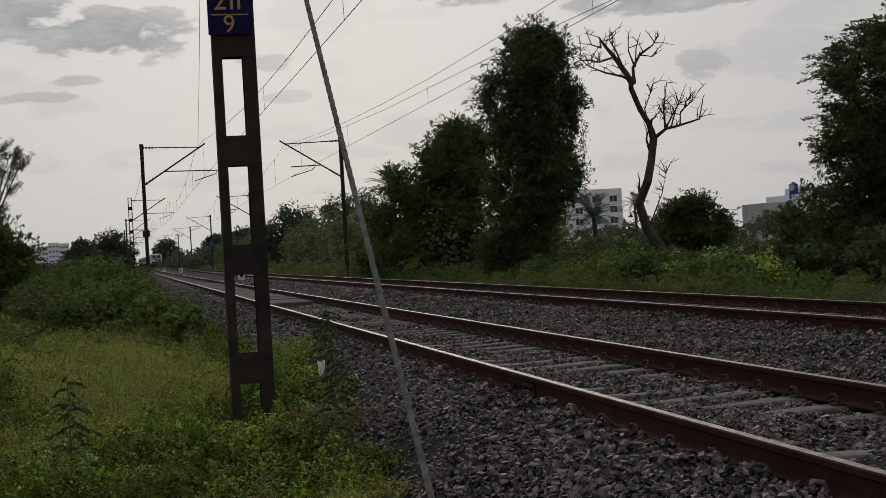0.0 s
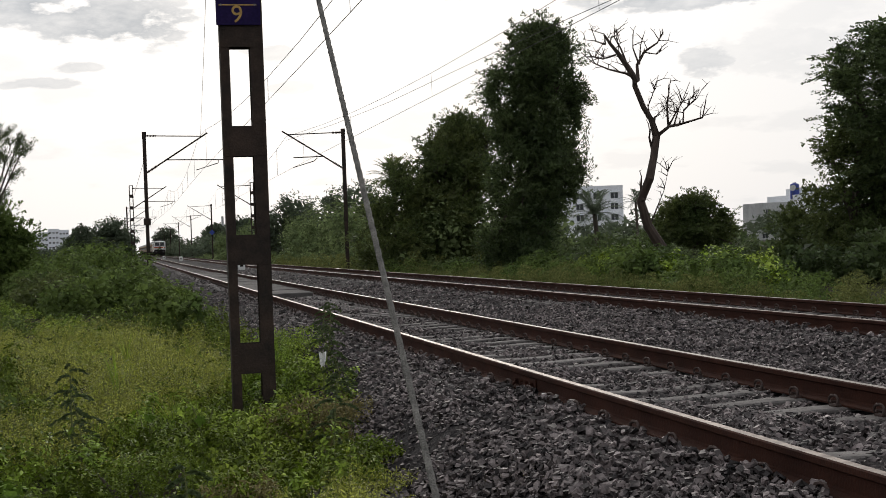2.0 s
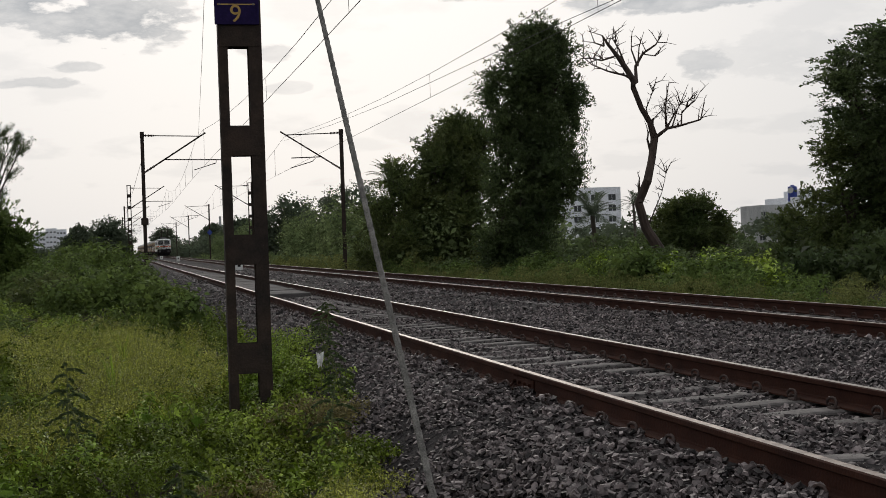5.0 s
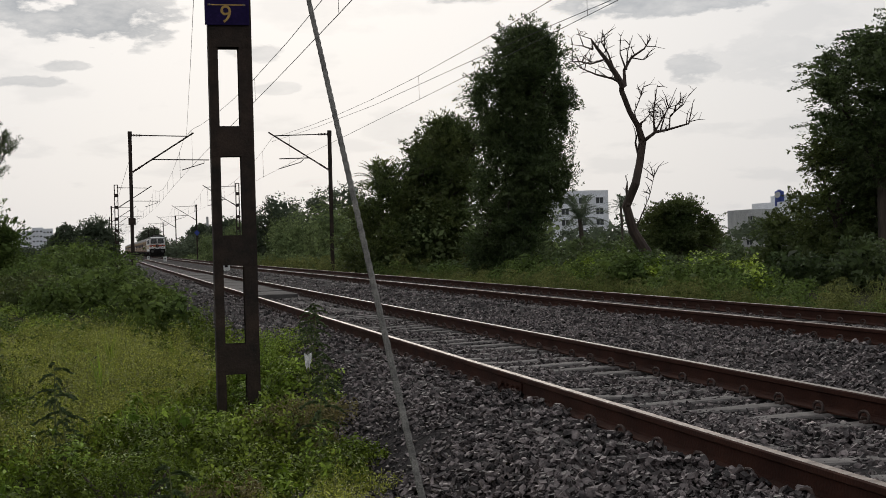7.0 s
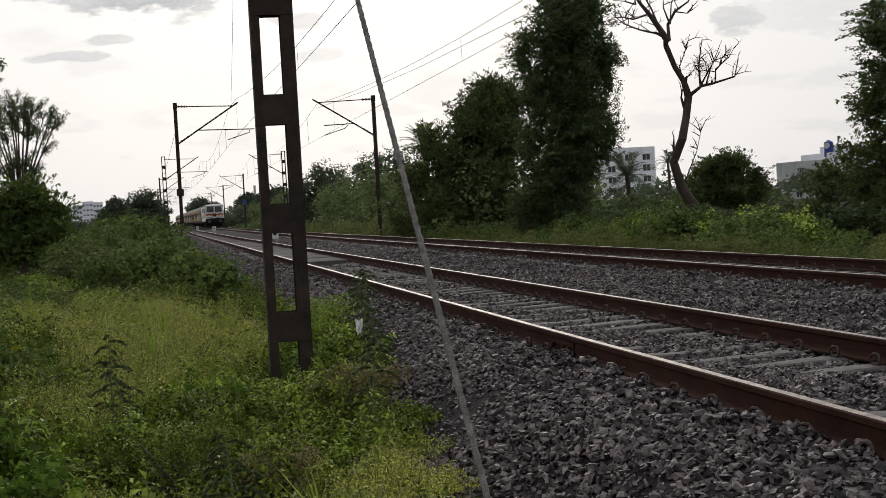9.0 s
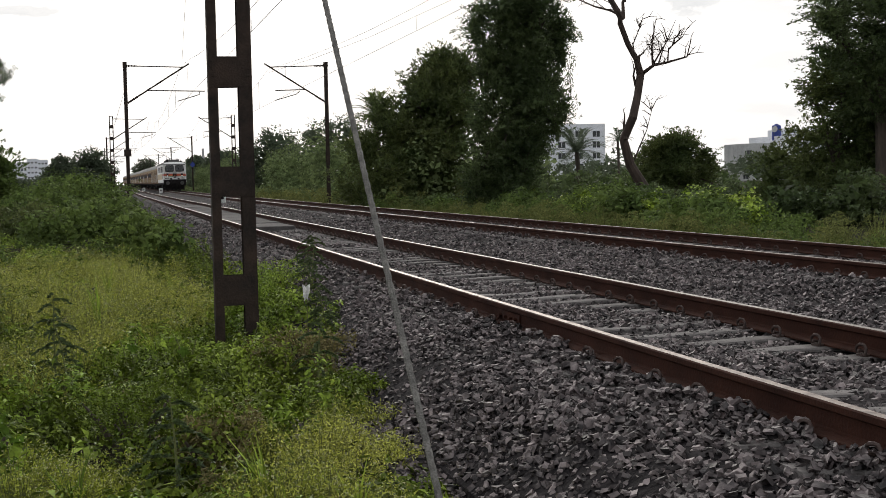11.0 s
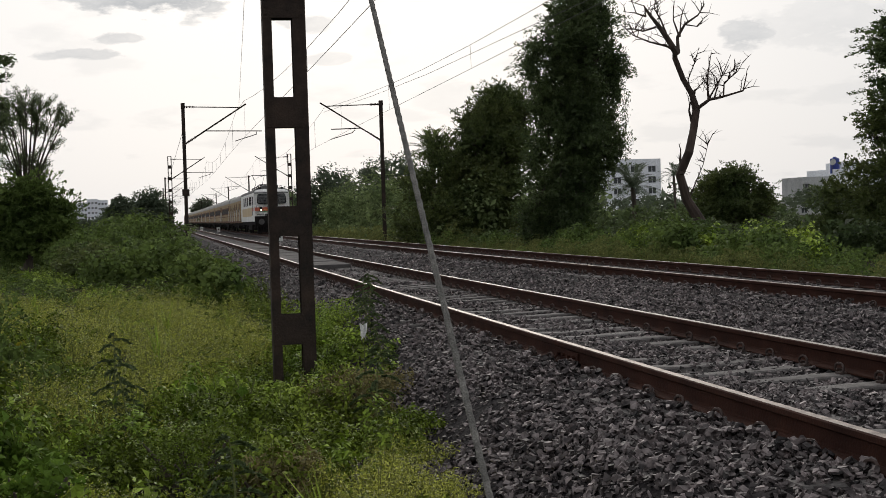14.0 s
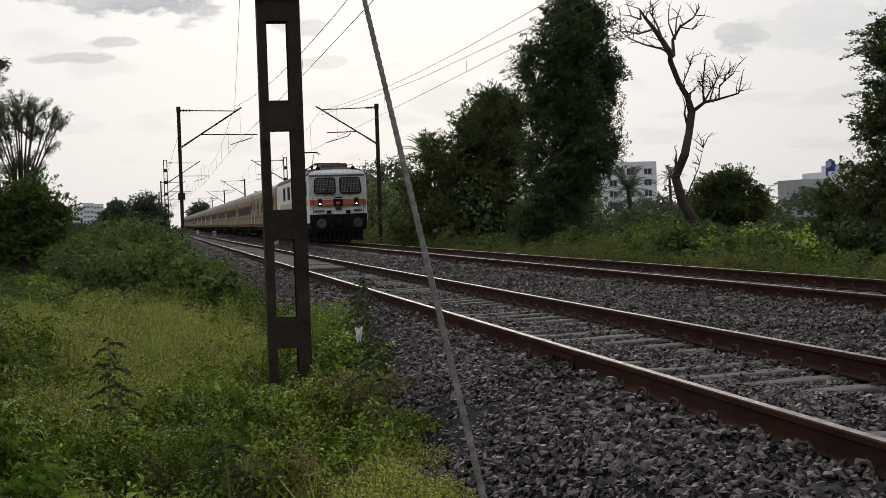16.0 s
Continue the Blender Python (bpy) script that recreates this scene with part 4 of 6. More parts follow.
    # roof gear
    part("roof_pod", boxed(-0.72, 0.72, 1.2, 2.6, 3.95, 4.36, bevel=0.06), M_ROOF, ob)
    part("roof_hatch", boxed(-0.85, 0.85, 6.8, 13.6, 4.0, 4.28, bevel=0.05), M_ROOF, ob)
    rail_b = bmesh.new()
    for s in (-1, 1):
        tube(rail_b, [(s * 1.0, 1.2, 3.95), (s * 1.0, 1.2, 4.3), (s * 1.0, 3.4, 4.3), (s * 1.0, 3.4, 3.95)], 0.02, 4)
        for j in range(5):
            tube(rail_b, [(s * 0.7, 2.9 + 3.0 * j, 4.0), (s * 0.7, 2.9 + 3.0 * j, 4.4)], 0.07, 6)
    tube(rail_b, [(-0.7, 2.9, 4.4), (-0.7, 15.0, 4.4)], 0.03, 5)
    part("roof_busbar", rail_b, M_UNDER, ob)
    for y, up in ((4.4, 0.3), (15.6, 1.55)):
        z = 4.2
        base = bmesh.new()
        for s in (-1, 1):
            tube(base, [(s * 0.55, y - 0.9, z), (s * 0.55, y + 0.9, z)], 0.03, 5)
        box(base, -0.58, 0.58, y - 0.06, y + 0.06, z - 0.03, z + 0.03)
        pan = part("pantograph", base, M_UNDER, ob, "raised pantograph" if up > 1 else "folded pantograph")
        for s in (-1, 1):
            part("lower_arm", tubed([(s * 0.5, y + 0.7, z), (s * 0.32, y - 0.75, z + up * 0.5)], 0.025, 5), M_UNDER, pan)
            part("upper_arm", tubed([(s * 0.32, y - 0.75, z + up * 0.5), (s * 0.6, y + 0.3, z + up)], 0.02, 5), M_UNDER, pan)
            part("insulator", tubed([(s * 0.3, y, z - 0.2), (s * 0.3, y, z)], 0.07, 6), M_UNDER, pan)
        for dy in (-0.15, 0.45):
            part("collector_strip", tubed([(-0.95, y + dy, z + up - 0.16), (-0.72, y + dy, z + up), (0.72, y + dy, z + up), (0.95, y + dy, z + up - 0.16)], 0.025, 5), M_UNDER, pan)
    return ob


def build_coach(parcel):
    """Passenger coach; its front end at y = 0."""
    ob = empty("railway_coach", label="tan passenger coach with a brown window band and grey roof" if not parcel else "tan luggage and generator coach with a grey roof", category="railway coach", group="coaches of the train")
    length, w = 22.8, 1.6
    part("body", prism(bmesh.new(), [(-w, 1.0), (w, 1.0), (w + 0.01, 1.6), (w, 3.3), (-w, 3.3), (-w - 0.01, 1.6)], 0.0, length), M_COACH, ob)
    rp = shell_profile(w + 0.005, 3.3, 3.35, 4.05)
    part("roof", prism(bmesh.new(), rp, 0.0, length), M_COACH_ROOF, ob)
    part("underframe", boxed(-1.3, 1.3, 0.2, length - 0.2, 0.72, 1.0), M_UNDER, ob)
    part("battery_box", boxed(-1.35, 1.35, 8.2, 10.6, 0.35, 0.75, bevel=0.03), M_UNDER, ob)
    part("water_tank", boxed(-1.3, 1.3, 12.5, 14.4, 0.4, 0.75, bevel=0.03), M_UNDER, ob)
    part("gangway", boxed(-0.75, 0.75, -0.45, 0.0, 0.95, 3.2, bevel=0.05), M_UNDER, ob, "black concertina gangway")
    bogie(ob, 3.6, (-1.28, 1.28), 0.46)
    bogie(ob, length - 3.6, (-1.28, 1.28), 0.46)
    for s in (-1, 1):
        def side(name, y0, y1, z0, z1, proud, material, label=""):
            x = s * (w + proud)
            return part(name, boxed(min(x, s * w * 0.99), max(x, s * w * 0.99), y0, y1, z0, z1), material, ob, label)
        side("lower_band", 0.05, length - 0.05, 1.03, 1.22, 0.016, M_COACH_BAND)
        side("waist_line", 0.05, length - 0.05, 1.72, 1.80, 0.018, M_COACH_BAND)
        if not parcel:
            side("window_band", 2.0, length - 2.0, 2.02, 2.86, 0.014, M_COACH_BAND, "brown window band")
        first = None
        for k in range(4 if parcel else 11):
            y = (3.4 + k * 4.6) if parcel else (2.7 + k * 1.62)
            if first is None:
                first = side("window", 0.0, 1.15 if not parcel else 0.8, 2.14, 2.72, 0.024, M_GLASS)
                first.matrix_basis = pose(0, y, 0)
            else:
                share("window", first, ob, pose(0, y, 0))
        door = None
        for y in ((0.75, length - 1.75) if not parcel else (1.2, 6.4, 11.2, 16.2, length - 2.2)):
            if door is None:
                door = side("door", 0.0, 1.0, 1.05, 3.05, 0.022, M_COACH_BAND, "brown end door")
                door.matrix_basis = pose(0, y, 0)
            else:
                share("door", door, ob, pose(0, y, 0))
            part("handrail", tubed([(s * 1.66, y - 0.08, 1.2), (s * 1.66, y - 0.08, 2.4)], 0.025, 5), M_WHITE, ob)
    vent = None
    for k in range(7):
        for s in (-0.7, 0.7):
            if vent is None:
                vent = part("roof_vent", tubed([(0, 0, 3.88), (0, 0, 4.12)], [0.2, 0.14], 8), M_COACH_ROOF, ob)
                vent.matrix_basis = pose(s, 2.5 + 3.0 * k, 0)
            else:
                share("roof_vent", vent, ob, pose(s, 2.5 + 3.0 * k, 0))
    return ob


LOCO = build_loco()
COACHES = [build_coach(True)]
COACHES.append(build_coach(False))
for k in range(14):
    COACHES.append(copy_thing(COACHES[1], pose(0, 0, 0)))

# ---- trees and shrubs ----
def envelope(profile, count, lo, hi, deep=0.8):
    """Clump ellipsoids that fill an outline: rows of height, left and right reach."""
    zs = [p[0] for p in profile]
    out = []
    for k in range(count):
        z = rng.uniform(zs[0], zs[-1])
        a, b = np.interp(z, zs, [p[1] for p in profile]), np.interp(z, zs, [p[2] for p in profile])
        r = rng.uniform(lo, hi)
        r = min(r, (b - a) * 0.45)
        u = math.copysign(rng.uniform(0, 1) ** 0.8, rng.uniform(-1, 1))
        mid, half = (a + b) / 2, max(0.05, (b - a) / 2 - r * 0.8)
        depth = deep * half * math.sqrt(max(0.05, 1 - u * u))
        out.append((mid + u * half, rng.uniform(-1, 1) * depth, z, r, r, r * rng.uniform(0.7, 1.3)))
    for z in np.arange(zs[0] + 0.5, zs[-1] - 0.6, 0.7):
        a, b = np.interp(z, zs, [p[1] for p in profile]), np.interp(z, zs, [p[2] for p in profile])
        out.append(((a + b) / 2, 0.0, z, (b - a) * 0.34, (b - a) * 0.3, 0.6))
    return out


tree("tall_tree", (16.1, 52, -0.6), (8.5, 0.2),
     envelope([(0.4, -2.5, 0.9), (1.5, -2.4, 0.8), (3.0, -2.2, 1.0), (3.8, -2.1, 1.7), (4.6, -2.0, 2.2), (5.2, -1.9, 2.0), (5.7, -1.9, 1.0), (6.3, -1.9, 1.8), (6.9, -2.0, 2.3), (7.6, -2.2, 2.1), (8.4, -2.0, 1.8), (9.2, -1.5, 1.9), (9.8, -1.1, 1.5), (10.3, -0.6, 0.9)], 210, 0.22, 0.55),
     122000, 0.108, M_LEAF_DARK, "tall dense dark green tree draped with creepers", per=34, core=0.07, every=6, spray=(0.6, 0.6, 1.0),
     tassels=[(u * 0.74 + rng.uniform(-0.25, 0.2), rng.uniform(-1.0, 1.0), z + rng.uniform(-0.3, 0.3), rng.uniform(0.7, 1.5)) for z, u in ((7.8, 2.1), (7.4, 2.2), (7.0, 2.3), (7.2, 1.9), (6.8, 2.2), (6.6, 2.4), (6.4, 1.9), (5.2, 2.0), (4.8, 2.1), (4.4, 2.1), (5.0, 1.7), (4.0, 1.8), (7.6, -2.3), (7.2, -2.1), (8.2, -0.6), (7.4, 0.4), (6.6, -0.8), (6.0, 0.6), (5.2, -0.4), (4.4, 0.8), (6.9, 1.2), (5.6, 1.3)) for _ in range(2)])
tree("broad_tree", (15.3, 66, -0.6), (5.2, 0.2),
     envelope([(0.5, -4.8, 3.0), (1.6, -4.9, 3.0), (2.7, -4.4, 2.9), (4.0, -3.7, 3.2), (5.0, -2.9, 3.2), (5.8, -2.1, 3.2), (6.5, -1.2, 3.0), (7.1, -0.3, 2.9), (7.5, 0.6, 2.4)], 130, 0.35, 0.85),
     95000, 0.14, M_LEAF_OLIVE, "broad dark olive tree beside the tall tree", per=30, core=0.07, every=5, spray=(0.75, 0.55, 0.9))
tree("round_tree", (28.8, 66, -0.6), (2.2, 0.16),
     envelope([(1.0, -2.3, 2.6), (1.5, -2.7, 2.8), (2.3, -2.4, 2.4), (2.9, -1.9, 1.8), (3.4, -1.1, 1.2), (3.6, -0.7, 0.7)], 90, 0.28, 0.55),
     44000, 0.11, M_LEAF_OLIVE, "low rounded acacia tree in scrub", per=28, core=0.06, every=4, spray=(0.55, 0.3, 0.5))
tree("feathery_tree", (23.6, 38, -0.6), (5.6, 0.22),
     envelope([(3.4, -1.4, 4.6), (4.6, -1.8, 4.8), (5.6, -2.3, 5.0), (6.4, -2.5, 5.0), (7.2, -2.3, 5.0), (7.6, -1.6, 4.8), (8.2, 0.2, 4.4)], 150, 0.32, 0.62, 0.6),
     112000, 0.085, M_LEAF_DARK, "tall feathery green tree in layers", per=44, core=0.10, every=7, spray=(0.6, 0.12, 0.3))
tree("spreading_tree", (23.2, 40, -0.6), (3.0, 0.18),
     envelope([(0.5, -3.3, 4.5), (1.4, -3.2, 4.6), (2.1, -2.8, 4.6), (2.7, -2.3, 4.6), (3.1, -1.5, 4.6), (3.6, -1.1, 4.6), (4.3, -1.3, 4.4), (5.4, -1.0, 4.2)], 150, 0.28, 0.62, 0.6),
     82000, 0.10, M_LEAF_OLIVE, "spreading tree with browning leaves below the tall one", per=28, core=0.09, every=6, spray=(0.5, 0.2, 0.7))


def fan_tree():
    """Several bare stems that fan upwards into thin brushes of twig and leaf."""
    ob = empty("open_tree", pose(-5.25, 55, -0.6), label="open thin-leaved tree with fanned bare stems over a thicket", category="tree")
    wood = bmesh.new()
    pts, ways = [], []
    r = random.Random(12)
    for k in range(13):
        u = (k - 6) / 6
        top = Vector((1.35 * u - 0.1 + r.uniform(-0.1, 0.1), r.uniform(-0.9, 0.9), 6.9 - 1.1 * u * u + r.uniform(-0.3, 0.2)))
        foot = Vector((-0.25 + 0.12 * u, 0, 2.2))
        mid = foot.lerp(top, 0.5) + Vector((-0.18 * u, 0, 0.1))
        tube(wood, [foot, mid, top], [0.07, 0.04, 0.012], 6)
        for j in range(11):
            f = r.uniform(0.35, 1.0)
            s = mid.lerp(top, (f - 0.3) / 0.7) if f > 0.5 else foot.lerp(mid, f * 2)
            d = (Vector((0.45 * u + r.uniform(-0.55, 0.55), r.uniform(-0.5, 0.5), r.uniform(0.5, 1.0)))).normalized() * r.uniform(0.35, 0.8)
            tube(wood, [s, s + d * 0.5 + Vector((0, 0, 0.03)), s + d], [0.02, 0.014, 0.006], 4)
            for q in range(105):
                g = r.uniform(0.25, 1.08)
                pts.append(s + d * g + Vector((r.gauss(0, 0.075), r.gauss(0, 0.075), r.gauss(0, 0.07))))
                ways.append(d.normalized())
    tube(wood, [(-0.35, 0, 0), (-0.25, 0, 1.2), (-0.25, 0, 2.4)], [0.16, 0.13, 0.1], 8)
    part("trunk", wood, M_BARK, ob)
    quads_obj("crown", leaves(np.array([tuple(p) for p in pts]), 0.085, 0.036, up=0.1, ways=np.array([tuple(w) for w in ways])), M_LEAF_DARK, ob)


fan_tree()
tree("dark_thicket_tree", (-5.3, 53, -0.6), (2.2, 0.14),
     [(0.2, 0, 3.0, 1.1, 1.0, 0.9), (-1.0, 0, 2.6, 1.4, 1.2, 1.0), (0.9, 0, 1.9, 1.0, 1.0, 0.9), (-0.4, 0, 1.4, 1.6, 1.2, 1.0), (1.3, 0, 2.5, 0.5, 0.6, 0.4)],
     18000, 0.13, M_BUSH, "dark dense small tree at the field edge", per=24, spray=(0.5, 0.35, 0.8))
tree("edge_tree", (-4.2, 33, -0.6), (5.0, 0.15),
     [(0.1, 0, 5.7, 0.75, 0.8, 0.14), (0.0, 0.2, 5.35, 0.7, 0.8, 0.12), (-0.2, 0, 4.7, 0.9, 0.9, 0.2), (0.0, 0, 4.3, 0.8, 0.9, 0.14), (-0.3, 0, 3.7, 0.9, 1.0, 0.3), (-0.5, 0, 3.0, 0.8, 0.9, 0.5), (-0.9, 0, 2.3, 0.9, 0.9, 0.8)],
     15000, 0.07, M_LEAF_DARK, "dark feathery tree at the edge of the field", clump=0.2)
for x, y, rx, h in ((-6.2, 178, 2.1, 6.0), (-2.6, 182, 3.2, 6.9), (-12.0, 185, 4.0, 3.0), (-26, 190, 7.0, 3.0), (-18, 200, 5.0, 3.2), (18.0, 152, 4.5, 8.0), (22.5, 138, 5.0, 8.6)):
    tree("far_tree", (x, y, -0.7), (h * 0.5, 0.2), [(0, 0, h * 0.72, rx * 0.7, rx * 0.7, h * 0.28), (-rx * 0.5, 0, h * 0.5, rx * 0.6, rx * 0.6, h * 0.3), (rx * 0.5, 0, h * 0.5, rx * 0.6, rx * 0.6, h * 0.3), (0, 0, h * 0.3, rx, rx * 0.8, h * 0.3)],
         6500, 0.32, M_LEAF_HAZED, "rounded dark tree far along the line", clump=0.22, group="far trees")
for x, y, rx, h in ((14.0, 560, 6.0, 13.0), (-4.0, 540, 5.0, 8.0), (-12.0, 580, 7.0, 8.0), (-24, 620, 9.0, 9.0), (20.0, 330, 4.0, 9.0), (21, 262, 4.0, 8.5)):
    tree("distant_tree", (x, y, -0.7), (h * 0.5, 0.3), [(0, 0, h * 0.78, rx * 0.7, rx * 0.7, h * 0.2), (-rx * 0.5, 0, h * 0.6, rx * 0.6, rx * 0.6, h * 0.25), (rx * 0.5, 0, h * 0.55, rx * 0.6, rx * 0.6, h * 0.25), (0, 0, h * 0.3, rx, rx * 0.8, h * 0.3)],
         7000, 0.5, M_LEAF_HAZED, "distant dark tree with haze tinted into its leaves", clump=0.22, group="far trees")


def thicket(name, areas, seed, label, material, leaf, count, facing=False):
    """A dense scrub mass; areas: x, y, radius, height."""
    r = np.random.default_rng(seed)
    blobs = []
    for x, y, rad, h in areas:
        z = -0.7
        for k in range(4):
            a = r.uniform(0, 6.28)
            d = rad * r.uniform(0.0, 0.6)
            hh = h * r.uniform(0.55, 0.8)
            blobs.append((x + d * math.cos(a), y + d * math.sin(a), z + hh * 0.62, rad * r.uniform(0.5, 0.8), rad * 0.7, hh * 0.62))
    if facing:
        vol = np.array([(b[3] * b[4] * b[5]) ** 0.6 for b in blobs])
        skin = []
        for b, w in zip(blobs, vol / vol.sum()):
            k = max(6, int(count * w / 10))
            way = unit(rng.normal(size=(k, 3)) + (0, 0, 0.3))
            lump = 1 + 0.18 * np.sin(way[:, :1] * 7 + b[0] * 5) * np.sin(way[:, 2:] * 6 + b[1] * 3)
            tips = way * lump * rng.uniform(0.72, 1.06, (k, 1)) * np.array(b[3:6]) + np.array(b[:3])
            up = tips[:, 2] > -0.65
            skin.append(rosettes(tips[up], unit(way[up] + (0, 0, 0.5)), 4, leaf * 1.25, 0.7))
        inner = core_points(blobs, int(count * 0.16))
        dark = leaves(inner[inner[:, 2] > -0.6], leaf * 2.4, leaf * 1.6, broad=True)
        return tagged(quads_obj(name, np.concatenate((*skin, dark)), material), label, "scrub", kind="stuff")
    pts = crown_points(blobs, count, 0.2, 0.35)
    inner = core_points(blobs, int(count * 0.12))
    blades = np.concatenate((leaves(pts[pts[:, 2] > -0.72], leaf, leaf * 0.62), leaves(inner[inner[:, 2] > -0.6], leaf * 2.4, leaf * 1.6)))
    ob = quads_obj(name, blades, material)
    tagged(ob, label, "scrub", kind="stuff")
    return ob


r0 = np.random.default_rng(21)
bank = [(16.0 + r0.uniform(-1, 3) + drift(y), y, r0.uniform(1.6, 2.4), r0.uniform(5.0, 7.2) * (1.0 if y > 75 else 0.7)) for y in range(60, 250, 5)]
bank += [(13.7 + r0.uniform(-0.4, 0.6) + drift(y), y, 1.2, r0.uniform(1.4, 2.4)) for y in range(58, 260, 6)]
thicket("scrub_bank", bank, 5, "bank of dense green scrub behind the tracks", M_SCRUB, 0.17, 135000, True)
thicket("far_scrub", [(15 + r0.uniform(-2, 14) + drift(y), y, r0.uniform(4, 6), r0.uniform(4, 7)) for y in range(250, 560, 10)], 6, "far green scrub along the line", M_LEAF_HAZED, 0.5, 24000)
thicket("verge_shrubs", [(13.8 + r0.uniform(0, 2.0), y, r0.uniform(0.7, 1.3), r0.uniform(1.0, 1.8)) for y in np.arange(30, 58, 1.3)], 8, "low leafy shrubs along the far verge", M_BUSH, 0.10, 50000, True)
thicket("bright_verge_shrubs", [(r0.uniform(14.0, 17.5), y, r0.uniform(0.5, 1.0), r0.uniform(0.9, 1.6)) for y in np.arange(29, 54, 1.5)], 14, "fresh yellow-green shrubs along the far verge", M_WEED_GREEN, 0.09, 28000, True)
thicket("shade_scrub", [(15.5 + r0.uniform(0, 9.0) + (y - 40) * 0.22, y, r0.uniform(0.9, 1.6), r0.uniform(1.0, 2.0)) for y in np.arange(36, 66, 0.9)], 9, "dark scrub under the trees", M_LEAF_DARK, 0.14, 48000)
thicket("field_scrub", [(r0.uniform(20, 60), y, 3.0, r0.uniform(1.8, 2.9)) for y in np.arange(70, 150, 2.5)], 10, "dark scrub in the field behind", M_LEAF_DARK, 0.3, 24000)
thicket("far_woods", [(r0.uniform(60, 190), y, 7.0, r0.uniform(4.0, 7.5)) for y in np.arange(160, 265, 3.0)], 11, "dark trees round the houses", M_LEAF_HAZED, 0.6, 22000)
mound = [(-1.9, 44, 1.6, 2.4), (-1.0, 50, 1.7, 2.6), (-0.1, 42, 1.1, 2.0), (-1.6, 60, 1.9, 2.5), (0.6, 34, 0.9, 1.6), (0.9, 29, 0.7, 1.3), (-1.2, 66, 1.5, 2.3), (-3.2, 50, 1.8, 2.0), (0.0, 38, 1.1, 1.9), (-1.2, 37, 1.2, 1.7), (-3.2, 75, 2.2, 2.5), (-2.2, 90, 1.8, 2.5), (-5.5, 60, 2.2, 2.2), (-7.5, 66, 2.6, 2.4), (-8, 90, 4, 2.4), (-4, 110, 4, 2.4), (-14, 110, 5, 2.4)]
thicket("trackside_bushes", mound, 12, "dense green creeper bushes beside the track", M_BUSH, 0.10, 110000, True)
thicket("brown_bushes", [(-2.5, 41, 1.1, 1.6), (-2.9, 43, 1.0, 1.5)], 13, "dark brownish bush beside the green one", M_LEAF_OLIVE, 0.10, 5000)


def dead_tree():
    """A leafless, broken, twisting trunk with two forks."""
    ob = empty("dead_tree", pose(22.95, 56, -0.6), label="bare dead tree with a crooked brown trunk and broken boughs", category="tree")
    s = 0.0161

    def line(*pts):
        return [((x - 300) * s, 0.25 * math.sin(x * 0.05 + k), (742 - z) * s) for k, (x, z) in enumerate(pts)]
    part("trunk", tubed(line((318, 745), (298, 675), (262, 610), (243, 540), (262, 480), (285, 420), (298, 362), (285, 320), (262, 280), (240, 222), (236, 200)), [0.30, 0.25, 0.22, 0.2, 0.19, 0.17, 0.18, 0.13, 0.12, 0.12, 0.10], 9), M_DEADWOOD, ob)
    boughs = [(line((238, 215), (212, 175), (185, 138), (160, 108), (145, 85)), 0.15), (line((232, 205), (205, 192), (160, 180), (120, 160), (88, 130)), 0.06), (line((242, 210), (248, 165), (268, 130), (300, 108), (330, 76)), 0.085), (line((185, 138), (150, 148), (118, 140), (92, 142)), 0.05), (line((212, 175), (192, 122), (174, 92), (180, 64)), 0.05), (line((160, 108), (128, 98), (98, 96)), 0.04), (line((248, 165), (234, 120), (240, 80)), 0.045), (line((268, 130), (300, 138), (334, 116)), 0.035), (line((370, 330), (382, 290), (412, 262), (428, 236)), 0.04), (line((325, 338), (350, 300), (378, 268), (402, 258)), 0.045),
              (line((298, 362), (325, 338), (370, 330), (425, 315), (450, 264)), 0.09), (line((325, 338), (320, 290), (330, 250), (347, 205)), 0.05), (line((340, 332), (362, 290), (398, 214)), 0.04), (line((285, 322), (276, 280), (288, 235), (300, 196)), 0.035),
              (line((268, 610), (290, 555), (302, 515), (328, 455)), 0.035), (line((243, 540), (246, 500), (250, 470)), 0.09), (line((250, 165), (262, 110), (272, 70)), 0.04), (line((160, 108), (155, 80), (112, 66)), 0.04), (line((285, 395), (276, 365), (276, 343)), 0.07), (line((290, 320), (292, 308)), 0.11)]
    r = random.Random(4)
    for pts, rad in boughs:
        k = len(pts)
        bm = tubed(pts, [rad * (1 - 0.75 * i / (k - 1)) for i in range(k)], 6)
        for j in range(9 if k > 3 else 2):
            f = r.uniform(0.25, 1.0) * (k - 1)
            i = min(int(f), k - 2)
            p = Vector(pts[i]).lerp(Vector(pts[i + 1]), f - i)
            d = Vector((r.uniform(-1, 1), r.uniform(-0.8, 0.8), r.uniform(-0.2, 1.2))).normalized() * r.uniform(0.3, 0.95)
            q = p + d * 0.55 + Vector((r.uniform(-0.08, 0.08), 0, 0.05))
            tube(bm, [p, q, p + d], [0.024, 0.016, 0.006], 4)
            tube(bm, [q, q + Vector((d.z * 0.3 * r.choice((-1, 1)), d.y, abs(d.x) * 0.3 + 0.1))], [0.012, 0.005], 4)
        part("bough", bm, M_DEADWOOD, ob)
    nest = bmesh.new()
    for j in range(60):
        c = Vector(((330 - 300) * s, 0, (742 - 285) * s)) + Vector((r.gauss(0, 0.35), r.gauss(0, 0.3), r.gauss(0, 0.2)))
        d = Vector((r.gauss(0, 1), r.gauss(0, 1), r.gauss(0, 0.6))).normalized() * r.uniform(0.2, 0.5)
        tube(nest, [c - d, c + d], 0.006, 3)
    part("twig_tangle", nest, M_DEADWOOD, ob)


dead_tree()


